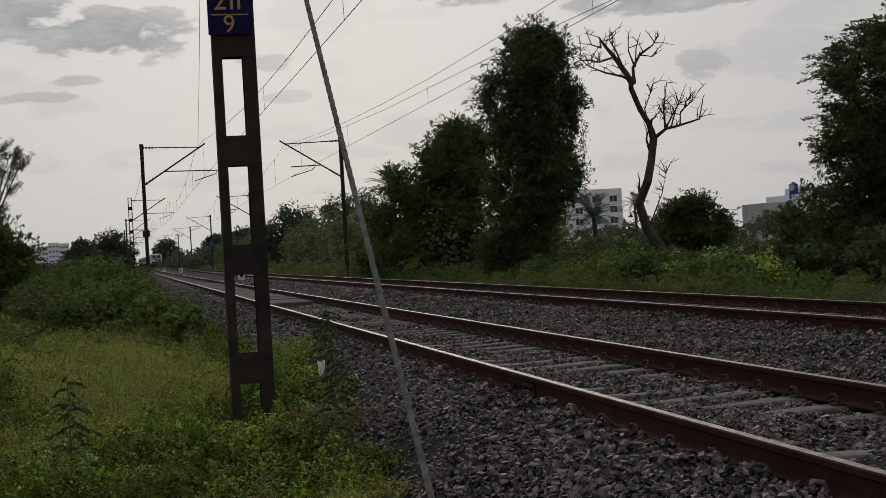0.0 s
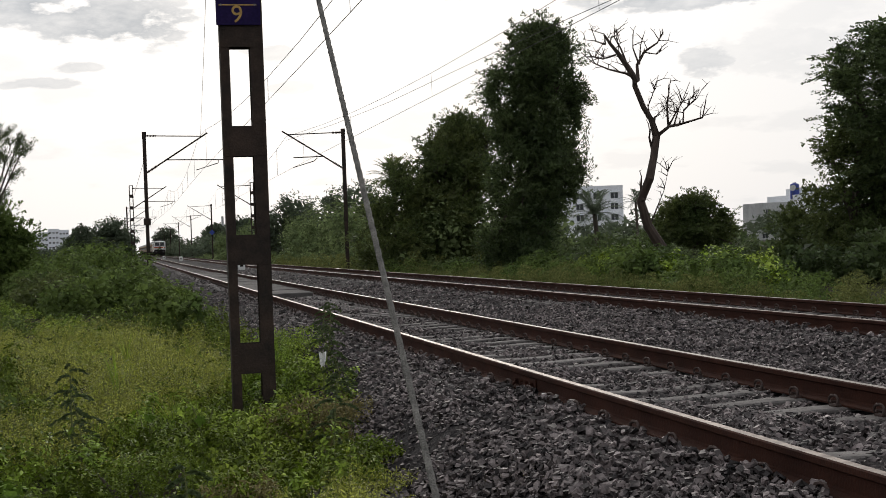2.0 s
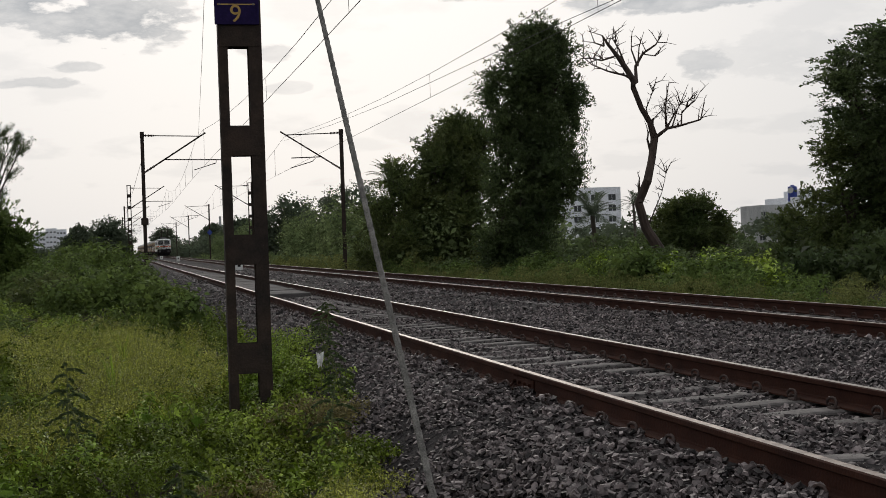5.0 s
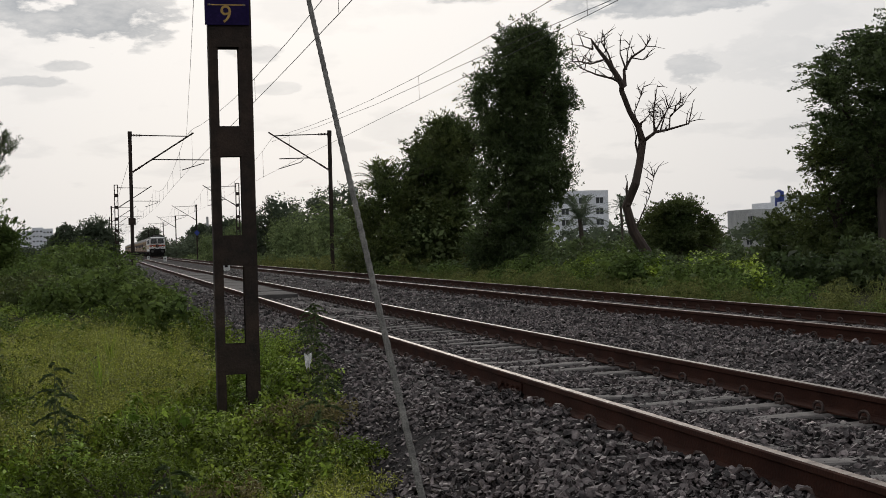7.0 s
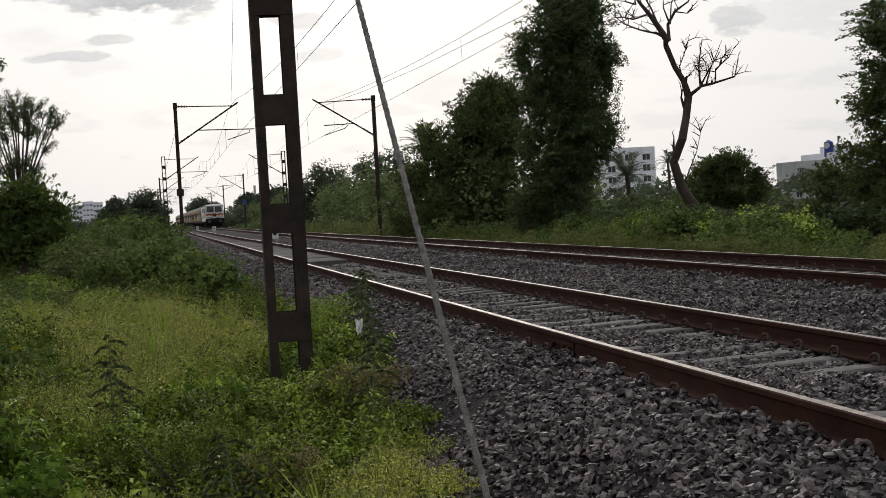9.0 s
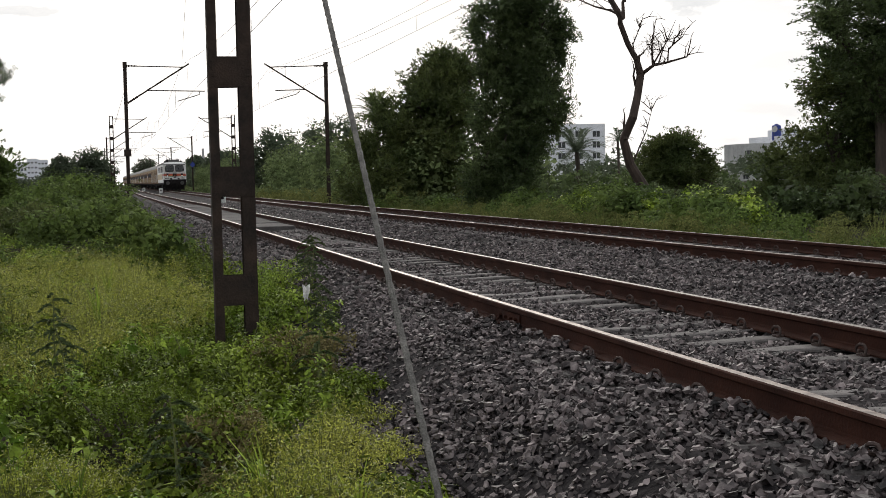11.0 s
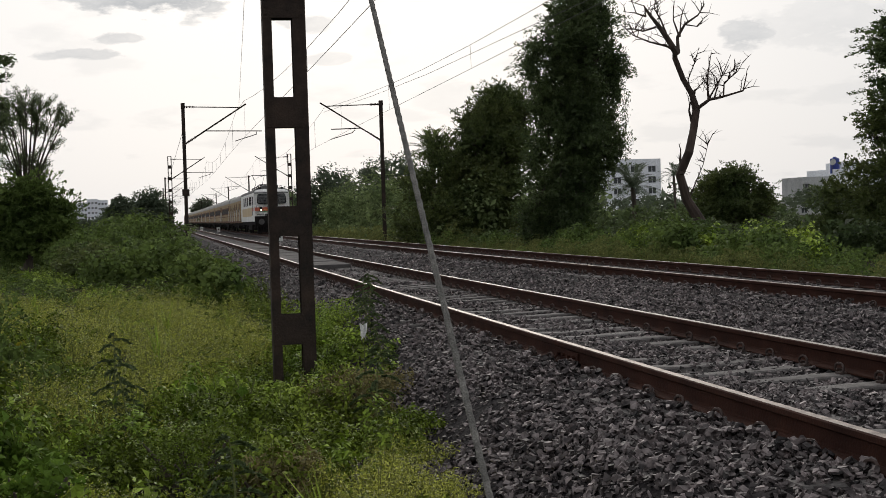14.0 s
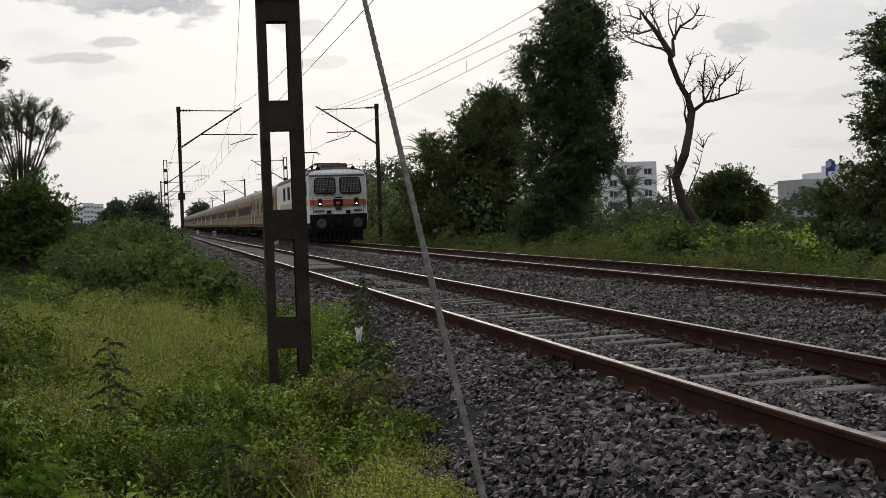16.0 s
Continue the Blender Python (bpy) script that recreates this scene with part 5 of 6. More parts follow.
def palm(name, base, h, frond, count, label, material, spread=1.0):
    ob = empty(name, pose(*base), label=label, category="palm")
    part("trunk", tubed([(0, 0, 0), (0.1, 0, h * 0.5), (0, 0, h)], [0.22, 0.16, 0.15], 8), M_BARK, ob)
    r = random.Random(9)
    for k in range(count):
        a = 6.283 * k / count + r.uniform(-0.2, 0.2)
        e = r.uniform(0.2, 1.35)
        pts, quads = [], []
        for j in range(9):
            f = j / 8
            out = frond * f * math.cos(e) * spread
            up = frond * f * math.sin(e) - 0.55 * frond * f * f * (1.1 - 0.5 * math.sin(e))
            pts.append(Vector((math.cos(a) * out, math.sin(a) * out, h + up)))
        side = Vector((-math.sin(a), math.cos(a), 0))
        for j in range(1, 9):
            d = (pts[j] - pts[j - 1]).normalized()
            for m in range(3):
                p = pts[j - 1].lerp(pts[j], m / 3)
                for sgn in (-1, 1):
                    tip = p + (side * sgn * 0.7 + d * 0.8 + Vector((0, 0, -0.15))) * frond * 0.22
                    quads.append([p, p + d * 0.02 * frond, tip, p - d * 0.008 * frond])
        fr = quads_obj("frond", np.array([[tuple(v) for v in q] for q in quads]), material, ob)
    return ob


palm("date_palm", (14.0, 72, -0.6), 5.2, 2.0, 34, "date palm with stiff spiky fronds", M_LEAF_OLIVE)
palm("coconut_palm", (30.4, 86, -0.6), 3.3, 2.5, 30, "drooping palm before the white house", M_LEAF_HAZED)
palm("coconut_palm", (62, 160, -0.6), 6.0, 2.6, 14, "distant palm over the scrub", M_LEAF_HAZED)


# ---- buildings ----
def house(name, x0, x1, y0, y1, z0, z1, storeys, cols, wall, label, parapet=0.8, win=(1.5, 1.2), skip=()):
    ob = empty(name, pose(x0, y0, z0), label=label, category="building")
    w, d, h = x1 - x0, y1 - y0, z1 - z0
    bm = bmesh.new()
    xs = sorted({0, w} | {w * (c + 0.5) / cols + e * win[0] / 2 for c in range(cols) for e in (-1, 1)})
    sh = (h - parapet) / storeys
    zs = sorted({0, h} | {sh * (k + 0.5) + e * win[1] / 2 for k in range(storeys) for e in (-1, 1)})
    for i, (xa, xb) in enumerate(zip(xs, xs[1:])):
        for j, (za, zb) in enumerate(zip(zs, zs[1:])):
            if i % 2 and j % 2 and (i // 2, j // 2) not in skip:
                continue
            box(bm, xa, xb, 0, 0.25, za, zb)
    box(bm, 0, 0.25, 0.25, d, 0, h), box(bm, w - 0.25, w, 0.25, d, 0, h), box(bm, 0.25, w - 0.25, d - 0.25, d, 0, h)
    part("wall", bm, wall, ob)
    part("roof", boxed(0.25, w - 0.25, 0.25, d - 0.25, h - parapet - 0.2, h - parapet), M_GREYWALL, ob)
    for k in range(storeys):
        part("floor_slab", boxed(0.25, w - 0.25, 0.27, d - 0.25, sh * k, sh * k + 0.15), M_GREYWALL, ob)
        for c in range(cols):
            if (c, k) in skip:
                continue
            cx, cz = w * (c + 0.5) / cols, sh * (k + 0.5)
            wi = part("window", boxed(cx - win[0] / 2 + 0.003, cx + win[0] / 2 - 0.003, 0.14, 0.18, cz - win[1] / 2 + 0.003, cz + win[1] / 2 - 0.003), M_DARKGLASS, ob)
            part("mullion", boxed(cx - 0.05, cx + 0.05, 0.10, 0.138, cz - win[1] / 2, cz + win[1] / 2), wall, wi)
            part("sunshade", boxed(cx - win[0] / 2 - 0.2, cx + win[0] / 2 + 0.2, -0.45, -0.003, cz + win[1] / 2 + 0.05, cz + win[1] / 2 + 0.16), wall, wi)
    return ob


house("apartment_house", 105.5, 124.4, 330, 342, -0.7, 14.5, 5, 4, M_BRICKWALL, "white four-storey apartment house with dark windows", 1.2, (2.0, 1.5))
house("grey_house", 133.0, 139.6, 268, 278, -0.7, 7.3, 3, 3, M_GREYWALL, "weather-stained grey concrete house", 0.9, (1.0, 1.2), skip={(1, 2), (0, 0)})
h2 = house("cream_house", 140.0, 153.3, 266, 280, -0.7, 8.8, 3, 3, M_BRICKWALL, "pale house with a rooftop room", 0.9, (1.4, 1.2), skip={(0, 2), (1, 1)})
part("rooftop_room", boxed(2.6, 13.0, 3, 10, 8.6, 11.0), M_BRICKWALL, h2)
house("brick_shed", 122, 136, 250, 258, -0.7, 1.4, 1, 3, M_GREYWALL, "low unpainted block house", 0.3, (1.2, 0.9))
tank = empty("water_tank", pose(140.9, 268.6, 9.9), label="blue plastic water tank on the rooftop", category="water tank")
part("drum", tubed([(0, 0, -2.0), (0, 0, 0.9), (0, 0, 1.2), (0, 0, 1.45)], [1.0, 1.0, 0.95, 0.4], 18), M_TANK, tank)
part("lid", tubed([(0, 0, 1.45), (0, 0, 1.6)], 0.38, 12), M_TANK, tank)
dish = empty("satellite_dish", pose(139.6, 267, 8.5), label="grey satellite dish on the roof edge", category="satellite dish")
part("bowl", tubed([(0, 0.3, 1.9), (0, 0.1, 1.85), (0, -0.05, 1.8)], [0.2, 0.55, 0.7], 18), M_WHITE, dish)
part("stand", tubed([(0, 0.3, -0.6), (0, 0.3, 1.9)], 0.06, 6), M_GALV, dish)
# haze over these far blocks is painted by giving them white walls
for k, (x0, x1, h) in enumerate(((-82, -74, 19.0), (-74, -66, 20.5), (-66, -57, 23.0), (-57, -49, 22.0))):
    house("apartment_block", x0 - 4, x1 - 4, 1200, 1212, -0.7, h + 3.0, 6, 3, M_BRICKWALL, "far apartment block, its white plaster standing for haze", 1.2, (1.6, 1.4))
mast = empty("telecom_mast", pose(52.5, 300, -0.7), label="thin lattice telecom mast far behind the trees", category="mast")
for dx, dy in ((-0.4, -0.4), (0.4, -0.4), (0.0, 0.4)):
    part("leg", tubed([(dx, dy, 0), (dx * 0.5, dy * 0.5, 15.8)], 0.07, 5), M_GALV, mast)
for k in range(8):
    z = 11.6 + 0.5 * k
    part("brace", tubed([(-0.24 + 0.01 * k, -0.24, z), (0.24 - 0.01 * k, -0.24, z + 0.5)], 0.04, 4), M_GALV, mast)
part("antenna", boxed(-0.7, 0.7, -0.5, -0.3, 14.2, 15.4, bevel=0.05), M_WHITE, mast)
chim = empty("chimney", pose(21.5, 330, -0.7), label="thin dark chimney over the scrub", category="chimney")
part("shaft", tubed([(0, 0, 0), (0, 0, 10.4)], [0.4, 0.28], 12), M_GREYWALL, chim)
pole = empty("field_post", pose(-9.8, 110, -0.7), label="thin dark post in the field", category="post")
part("shaft", tubed([(0, 0, 0), (0, 0, 3.2)], 0.09, 8), M_MAST, pole)

# markers beside the far track
for x, y, h in ((7.35, 92, 0.62), (7.2, 190, 0.7), (6.6, 250, 0.6)):
    st = empty("track_marker", pose(x + drift(y), y, -0.26 + rise(y)), label="small white painted marker stone between the tracks", category="marker stone", group="marker stones")
    part("stone", boxed(-0.24, 0.24, -0.1, 0.1, 0, h, bevel=0.04), M_WHITE, st)
    part("figure_bar", boxed(-0.1, 0.1, -0.108, -0.103, h * 0.45, h * 0.75), M_UNDER, st)
rag = empty("plastic_bag", pose(1.93, 14.0, 0.0), label="torn white plastic bag caught on a weed", category="plastic bag")
bm = bmesh.new()
r4 = random.Random(6)
net = [[bm.verts.new((0.016 * (i - 2) * (1.25 - 0.12 * j) + r4.uniform(-0.008, 0.008), r4.uniform(-0.025, 0.025), -0.026 * j + 0.012 * abs(i - 2) * (1 if j == 0 else -1) + r4.uniform(-0.008, 0.008))) for i in range(5)] for j in range(6)]
for j in range(5):
    for i in range(4):
        bm.faces.new((net[j][i], net[j][i + 1], net[j + 1][i + 1], net[j + 1][i]))
bmesh.ops.solidify(bm, geom=bm.faces[:], thickness=0.002)
part("film", bm, M_RAG, rag)
part("twig", tubed([(0, 0.03, -0.75), (0.02, 0.03, 0.0)], 0.006, 4), M_STEM, rag)
for k, (x, y) in enumerate(((8.1, 69.0), (8.2, 68.2), (8.0, 70.0))):
    lit = empty("paper_scrap", pose(x, y, -0.19), label="crumpled white paper scrap on the ballast", category="litter", group="paper scraps")
    bm = bmesh.new()
    bmesh.ops.create_icosphere(bm, subdivisions=2, radius=0.13)
    for v in bm.verts:
        v.co = v.co * (1 + 0.5 * noise.noise(v.co * 14 + Vector((k, 0, 0)))) * 0.9
        v.co.z *= 0.55
    part("paper", bm, M_WHITE, lit)
drain = empty("concrete_edging", pose(2.2, 12.4, -0.42), label="broken curved concrete edging piece in the ballast", category="concrete piece")
part("piece", tubed([(-0.1, -0.25, -0.1), (-0.08, 0.0, 0.02), (0.1, 0.12, 0.03), (0.42, 0.2, 0.02)], [0.05, 0.06, 0.06, 0.05], 7), M_SLEEPER, drain)
pipe = empty("black_pipe", pose(-1.75, 11.6, -0.42), label="black plastic pipe lying in the weeds", category="pipe")
part("pipe", tubed([(-1.2, 0, 0), (-0.2, 0.03, 0.02), (0.42, 0.05, 0.0)], 0.045, 10), M_UNDER, pipe)


# ---- weeds ----
def plant_fine(h, k=270, leaf=0.030, wide=0.0085, k2=60, speck=0.008):
    """Bushy fine weed: branching stems, small leaves, specks of flower at the tips. Returns leaf, flower and stem corners."""
    f = rng.uniform(0.0, 1.0, k) ** 0.6
    ang = rng.uniform(0, 6.283, k)
    rad = h * 0.55 * np.sqrt(1.02 - f * f) * rng.uniform(0.3, 1.0, k)
    c = np.column_stack((rad * np.cos(ang), rad * np.sin(ang), h * (0.12 + 0.86 * f)))
    lf = leaves(c, leaf, wide, up=0.5)
    ang = rng.uniform(0, 6.283, k2)
    rad = 0.45 * h * np.sqrt(rng.uniform(0, 1, k2))
    c2 = np.column_stack((rad * np.cos(ang), rad * np.sin(ang), h * rng.uniform(0.9, 1.08, k2) - 0.45 * rad))
    fl = leaves(c2, speck, speck)
    tips = c2[:7]
    root = tips * np.array((0.1, 0.1, 0.15))
    s = np.stack((root - (0.002, 0, 0), root + (0.002, 0, 0), tips + (0.001, 0, 0), tips - (0.001, 0, 0)), axis=1)
    return lf, fl, s


def plant_leafy(h, size, k=46, broad=True):
    f = rng.uniform(0.05, 1.0, k) ** 0.7
    ang = rng.uniform(0, 6.283, k)
    rad = 0.03 + h * 0.55 * np.sqrt(1.05 - f * f) * rng.uniform(0.3, 1.0, k)
    c = np.column_stack((rad * np.cos(ang), rad * np.sin(ang), h * f))
    lf = leaves(c, size, size * (0.62 if broad else 0.55), up=0.25, broad=broad)
    e = c[:6]
    r = e * np.array((0.05, 0.05, 0.05))
    s = np.stack((r - (0.003, 0, 0), r + (0.003, 0, 0), e + (0.001, 0, 0), e - (0.001, 0, 0)), axis=1)
    return lf, s


def plant_grass(h, k=26):
    ang = rng.uniform(0, 6.283, k)
    r = np.column_stack((np.cos(ang), np.sin(ang), np.zeros(k))) * 0.03
    hh = h * rng.uniform(0.5, 1.1, k)
    lean = np.column_stack((np.cos(ang), np.sin(ang), np.zeros(k))) * (hh * rng.uniform(0.15, 0.6, k))[:, None]
    side = np.column_stack((-np.sin(ang), np.cos(ang), np.zeros(k))) * 0.006
    tip = r + lean + np.column_stack((np.zeros(k), np.zeros(k), hh))
    mid = r + lean * 0.35 + np.column_stack((np.zeros(k), np.zeros(k), hh * 0.62))
    return np.stack((r, mid + side, tip, mid - side), axis=1)


def spread(protos, pts, scale):
    """Copies of plant corner arrays at points, turned and scaled at random, as one array."""
    out = []
    pick = rng.integers(0, len(protos), len(pts))
    for i, pr in enumerate(protos):
        p = pts[pick == i]
        if not len(p):
            continue
        a = rng.uniform(0, 6.283, len(p))
        s = scale[pick == i] * rng.uniform(0.75, 1.25, len(p))
        c, n = np.cos(a) * s, np.sin(a) * s
        x = pr[None, :, :, 0] * c[:, None, None] - pr[None, :, :, 1] * n[:, None, None]
        y = pr[None, :, :, 0] * n[:, None, None] + pr[None, :, :, 1] * c[:, None, None]
        z = pr[None, :, :, 2] * s[:, None, None]
        v = np.stack((x, y, z), axis=-1) + p[:, None, None, :]
        out.append(v.reshape(-1, pr.shape[1], 3))
    return np.concatenate(out) if out else np.zeros((0, protos[0].shape[1], 3))


def field(x0, x1, y0, y1, dens):
    k = int((x1 - x0) * (y1 - y0) * dens)
    p = np.column_stack((rng.uniform(x0, x1, k), rng.uniform(y0, y1, k)))
    p = p[((p[:, 0] > -0.15 * p[:, 1] - 0.5) | ((p[:, 0] > -0.20 * p[:, 1] - 2.0) & (rng.uniform(size=len(p)) < 0.35))) & (p[:, 0] < 0.78 * p[:, 1] + 2)]
    z = np.array([max(ground_height(x, y), bed_height(x) if 1.75 < x < 12 else -9) for x, y in p]) if len(p) else np.zeros(0)
    return np.column_stack((p, z - 0.02))


def patch(p, seed, scale=0.45):
    """Smooth 0..1 patches over the plan."""
    return np.array([0.5 + 0.9 * noise.noise(Vector((x * scale, y * scale * 0.7, seed))) for x, y in p[:, :2]]).clip(0, 1)


FINE_FAR = [plant_fine(h, 200, 0.044, 0.013, 26, 0.012) for h in (0.42, 0.5, 0.38)]
LEAFY_FAR = [plant_leafy(h, s, 100, False) for h, s in ((0.40, 0.062), (0.5, 0.056), (0.36, 0.07))]
GRASS = [plant_grass(h) for h in (0.35, 0.45, 0.55, 0.3)]
WEEDS = {k: [] for k in ("fine", "flower", "stem", "green", "dark", "broad", "dry", "grass", "scrub")}


def dome(r, h, count, low=0.0):
    """Points on a lumpy dome, and the ways out of it."""
    a = rng.uniform(0, 6.283, count)
    e = np.arcsin(rng.uniform(low, 1.0, count))
    way = np.column_stack((np.cos(a) * np.cos(e), np.sin(a) * np.cos(e), np.sin(e)))
    lump = 1 + 0.16 * np.sin(a * 3 + rng.uniform(0, 6)) + 0.14 * np.sin(a * 2 + e * 5 + rng.uniform(0, 6))
    return way * np.array((r, r, h)) * lump[:, None], unit(way * (1, 1, r / h) + (0, 0, 0.35))


def stems(foot, tips, thick):
    return np.stack((foot - (thick, 0, 0), foot + (thick, 0, 0), tips + (thick * 0.4, 0, 0), tips - (thick * 0.4, 0, 0)), axis=1)


def weed(kind, x, y, z, r, h, fineness):
    """One plant of a kind: fine and dry ones are brushes of thin stems, the others mounds of leaf rosettes."""
    at = np.array((x, y, z))
    if kind in ("fine", "dry"):
        n = int(84 * fineness)
        tips, ways = dome(r, h, n, 0.15)
        tips = tips * rng.uniform(0.8, 1.04, (n, 1))
        foot = tips * (0.22, 0.22, 0.0)
        per = 12
        f = rng.uniform(0.1, 1.0, (n, per, 1)) ** 0.6
        c = (foot[:, None] + (tips - foot)[:, None] * f + rng.normal(size=(n, per, 3)) * 0.022).reshape(-1, 3)
        size = (0.030 if kind == "fine" else 0.036) / fineness ** 0.5
        WEEDS[kind].append(leaves(c + at, size, size * 0.34, up=0.35))
        specks = (tips[:, None] + rng.normal(size=(n, 2, 3)) * (0.03, 0.03, 0.022)).reshape(-1, 3)
        if kind == "fine":
            WEEDS["flower"].append(leaves(specks + at, 0.011 / fineness ** 0.5, 0.010 / fineness ** 0.5, up=0.2))
        WEEDS["stem"].append(stems(foot + at, tips * (1.06 if kind == "dry" else 1.0) + at, 0.0022))
        return
    size, wide, tip_count, each = {"green": (0.05, 0.5, 62, 7), "dark": (0.044, 0.52, 66, 7), "broad": (0.08, 0.8, 42, 5), "scrub": (0.07, 0.6, 46, 6)}[kind]
    n = int(tip_count * fineness)
    size = size / fineness ** 0.5
    tips, ways = dome(r, h, n, -0.05)
    tips[: n // 3] *= rng.uniform(0.55, 0.9, (n // 3, 1))
    tips[n // 3:] *= rng.uniform(0.85, 1.12, (n - n // 3, 1))
    tips[:, 2] = np.maximum(tips[:, 2], 0.02)
    WEEDS[kind].append(rosettes(tips + at, ways, each, size, wide))
    some = tips[::4]
    WEEDS["stem"].append(stems(some * (0.2, 0.2, 0.0) + at, some + at, 0.003))


# where each kind thrives: x, y, half width, half depth, kind, weight, height
ZONES = [(0.0, 21.0, 1.5, 6.5, "fine", 2.6, 0.62), (-0.95, 13.3, 0.5, 1.5, "fine", 2.4, 0.6), (1.28, 7.7, 0.5, 1.3, "fine", 3.0, 0.42), (-2.6, 27, 0.8, 4.0, "fine", 1.2, 0.55),
         (-1.75, 15.0, 0.55, 4.0, "dark", 2.0, 0.85), (-1.5, 10.4, 0.4, 2.2, "broad", 0.9, 0.46), (-1.75, 14.0, 0.4, 3.0, "broad", 1.1, 0.75), (0.45, 13.6, 0.65, 1.6, "green", 2.2, 0.5),
         (0.1, 10.6, 0.5, 1.0, "dry", 1.0, 0.34), (0.0, 9.6, 0.6, 1.0, "dark", 1.3, 0.42), (1.0, 10.6, 0.45, 1.1, "dark", 1.8, 0.38), (1.0, 9.3, 0.4, 0.8, "green", 1.3, 0.36), (1.72, 12.6, 0.4, 1.3, "dry", 2.6, 0.48),
         (1.72, 10.3, 0.25, 0.6, "dark", 2.4, 0.34), (2.05, 17.8, 0.55, 1.8, "green", 2.6, 0.72), (1.3, 15.6, 0.5, 1.2, "green", 1.5, 0.32), (0.4, 8.2, 0.7, 1.0, "dry", 0.9, 0.42), (-0.4, 8.3, 0.5, 1.0, "fine", 0.8, 0.4),
         (-0.8, 9.6, 0.35, 0.8, "broad", 1.6, 0.4), (0.3, 6.8, 0.7, 0.9, "green", 1.0, 0.36), (1.75, 22, 0.4, 3.5, "dark", 1.8, 0.6), (1.3, 29, 0.7, 5.0, "dark", 2.0, 0.75)]


def swell(x, y):
    """How far a spot lies up on one of the clumps into which the weeds gather, 0 to 1."""
    best = 0.0
    i, j = math.floor(x / 0.95), math.floor(y / 1.5)
    for a in (i - 1, i, i + 1):
        for b in (j - 1, j, j + 1):
            r = random.Random(a * 971 + b * 31)
            cx, cy, w = (a + r.uniform(0.1, 0.9)) * 0.95, (b + r.uniform(0.1, 0.9)) * 1.5, r.uniform(0.5, 1.0)
            best = max(best, w * math.exp(-((x - cx) / 0.36) ** 2 - ((y - cy) / 0.55) ** 2))
    return best


def choose(x, y):
    """The kind and height of the weed that grows at a spot."""
    score = {"green": 0.55, "dark": 0.5, "fine": 0.35, "dry": 0.12, "broad": 0.12}
    tall, total = 0.42 * 0.4, 0.4
    for k, kind in enumerate(score):
        score[kind] += 0.7 * noise.noise(Vector((x * 0.9, y * 0.6, 3.7 * k + 0.5)))
    for zx, zy, wx, wy, kind, weight, h in ZONES:
        g = weight * math.exp(-((x - zx) / wx) ** 2 - ((y - zy) / wy) ** 2)
        score[kind] += g
        tall, total = tall + g * h, total + g
    best = max(score, key=lambda kind: score[kind] + rng.uniform(0, 0.35))
    return best, tall / total


def sow(y0, y1, density, size, fineness):
    left, right = -0.135 * y1 - 0.5, 2.5
    for k in range(int((right - left) * (y1 - y0) * density)):
        x, y = rng.uniform(left, right), rng.uniform(y0, y1)
        edge = float(np.interp(y, [5, 8, 12, 16, 22, 30, 60], [1.45, 1.72, 2.0, 2.35, 2.2, 2.1, 2.0]))
        if x < -0.13 * y - 0.45 or x > edge - 0.1 + rng.uniform(-0.12, 0.12):
            continue
        kind, h = choose(x, y)
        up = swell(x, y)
        # hollows get the dark kind, its colour standing in for shade
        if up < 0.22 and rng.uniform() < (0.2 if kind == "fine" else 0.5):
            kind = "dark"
        h *= rng.uniform(0.88, 1.1) * (0.52 + 0.84 * up) * float(np.interp(x - edge, [-0.6, 0.0], [1.0, 0.6]))
        # the mast's foot stays free
        if abs(x - 0.07 * y) < 0.24 and 9 < y < 15.4:
            h = min(h, max(0.08, 0.85 * (1.82 - 0.1147 * y)))
        if y > 32:
            kind = {"dark": "scrub", "broad": "scrub", "dry": "green"}.get(kind, kind)
        z = max(ground_height(x, y), bed_height(x) if x > 1.75 else -9)
        weed(kind, x, y, z - 0.02, size * rng.uniform(0.7, 1.3) * (1.25 if kind == "fine" else 1.0), h, fineness)
        if rng.uniform() < 0.05:
            b = GRASS[int(rng.integers(0, 4))] * (1, 1, 1.1 * h / 0.45)
            WEEDS["grass"].append(b + np.array((x, y, z)))


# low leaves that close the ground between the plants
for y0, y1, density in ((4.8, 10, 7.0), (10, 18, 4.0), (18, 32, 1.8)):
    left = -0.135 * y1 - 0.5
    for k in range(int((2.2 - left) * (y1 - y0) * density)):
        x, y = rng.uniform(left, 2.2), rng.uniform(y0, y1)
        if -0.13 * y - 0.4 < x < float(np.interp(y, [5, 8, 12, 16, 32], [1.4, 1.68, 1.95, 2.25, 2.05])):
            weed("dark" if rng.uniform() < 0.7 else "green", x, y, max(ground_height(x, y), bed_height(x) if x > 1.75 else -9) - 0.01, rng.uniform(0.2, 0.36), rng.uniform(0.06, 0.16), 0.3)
sow(4.8, 10, 10.0, 0.19, 1.0)
sow(10, 18, 6.6, 0.24, 0.88)
sow(18, 32, 3.4, 0.34, 0.62)
sow(32, 62, 1.4, 0.5, 0.45)
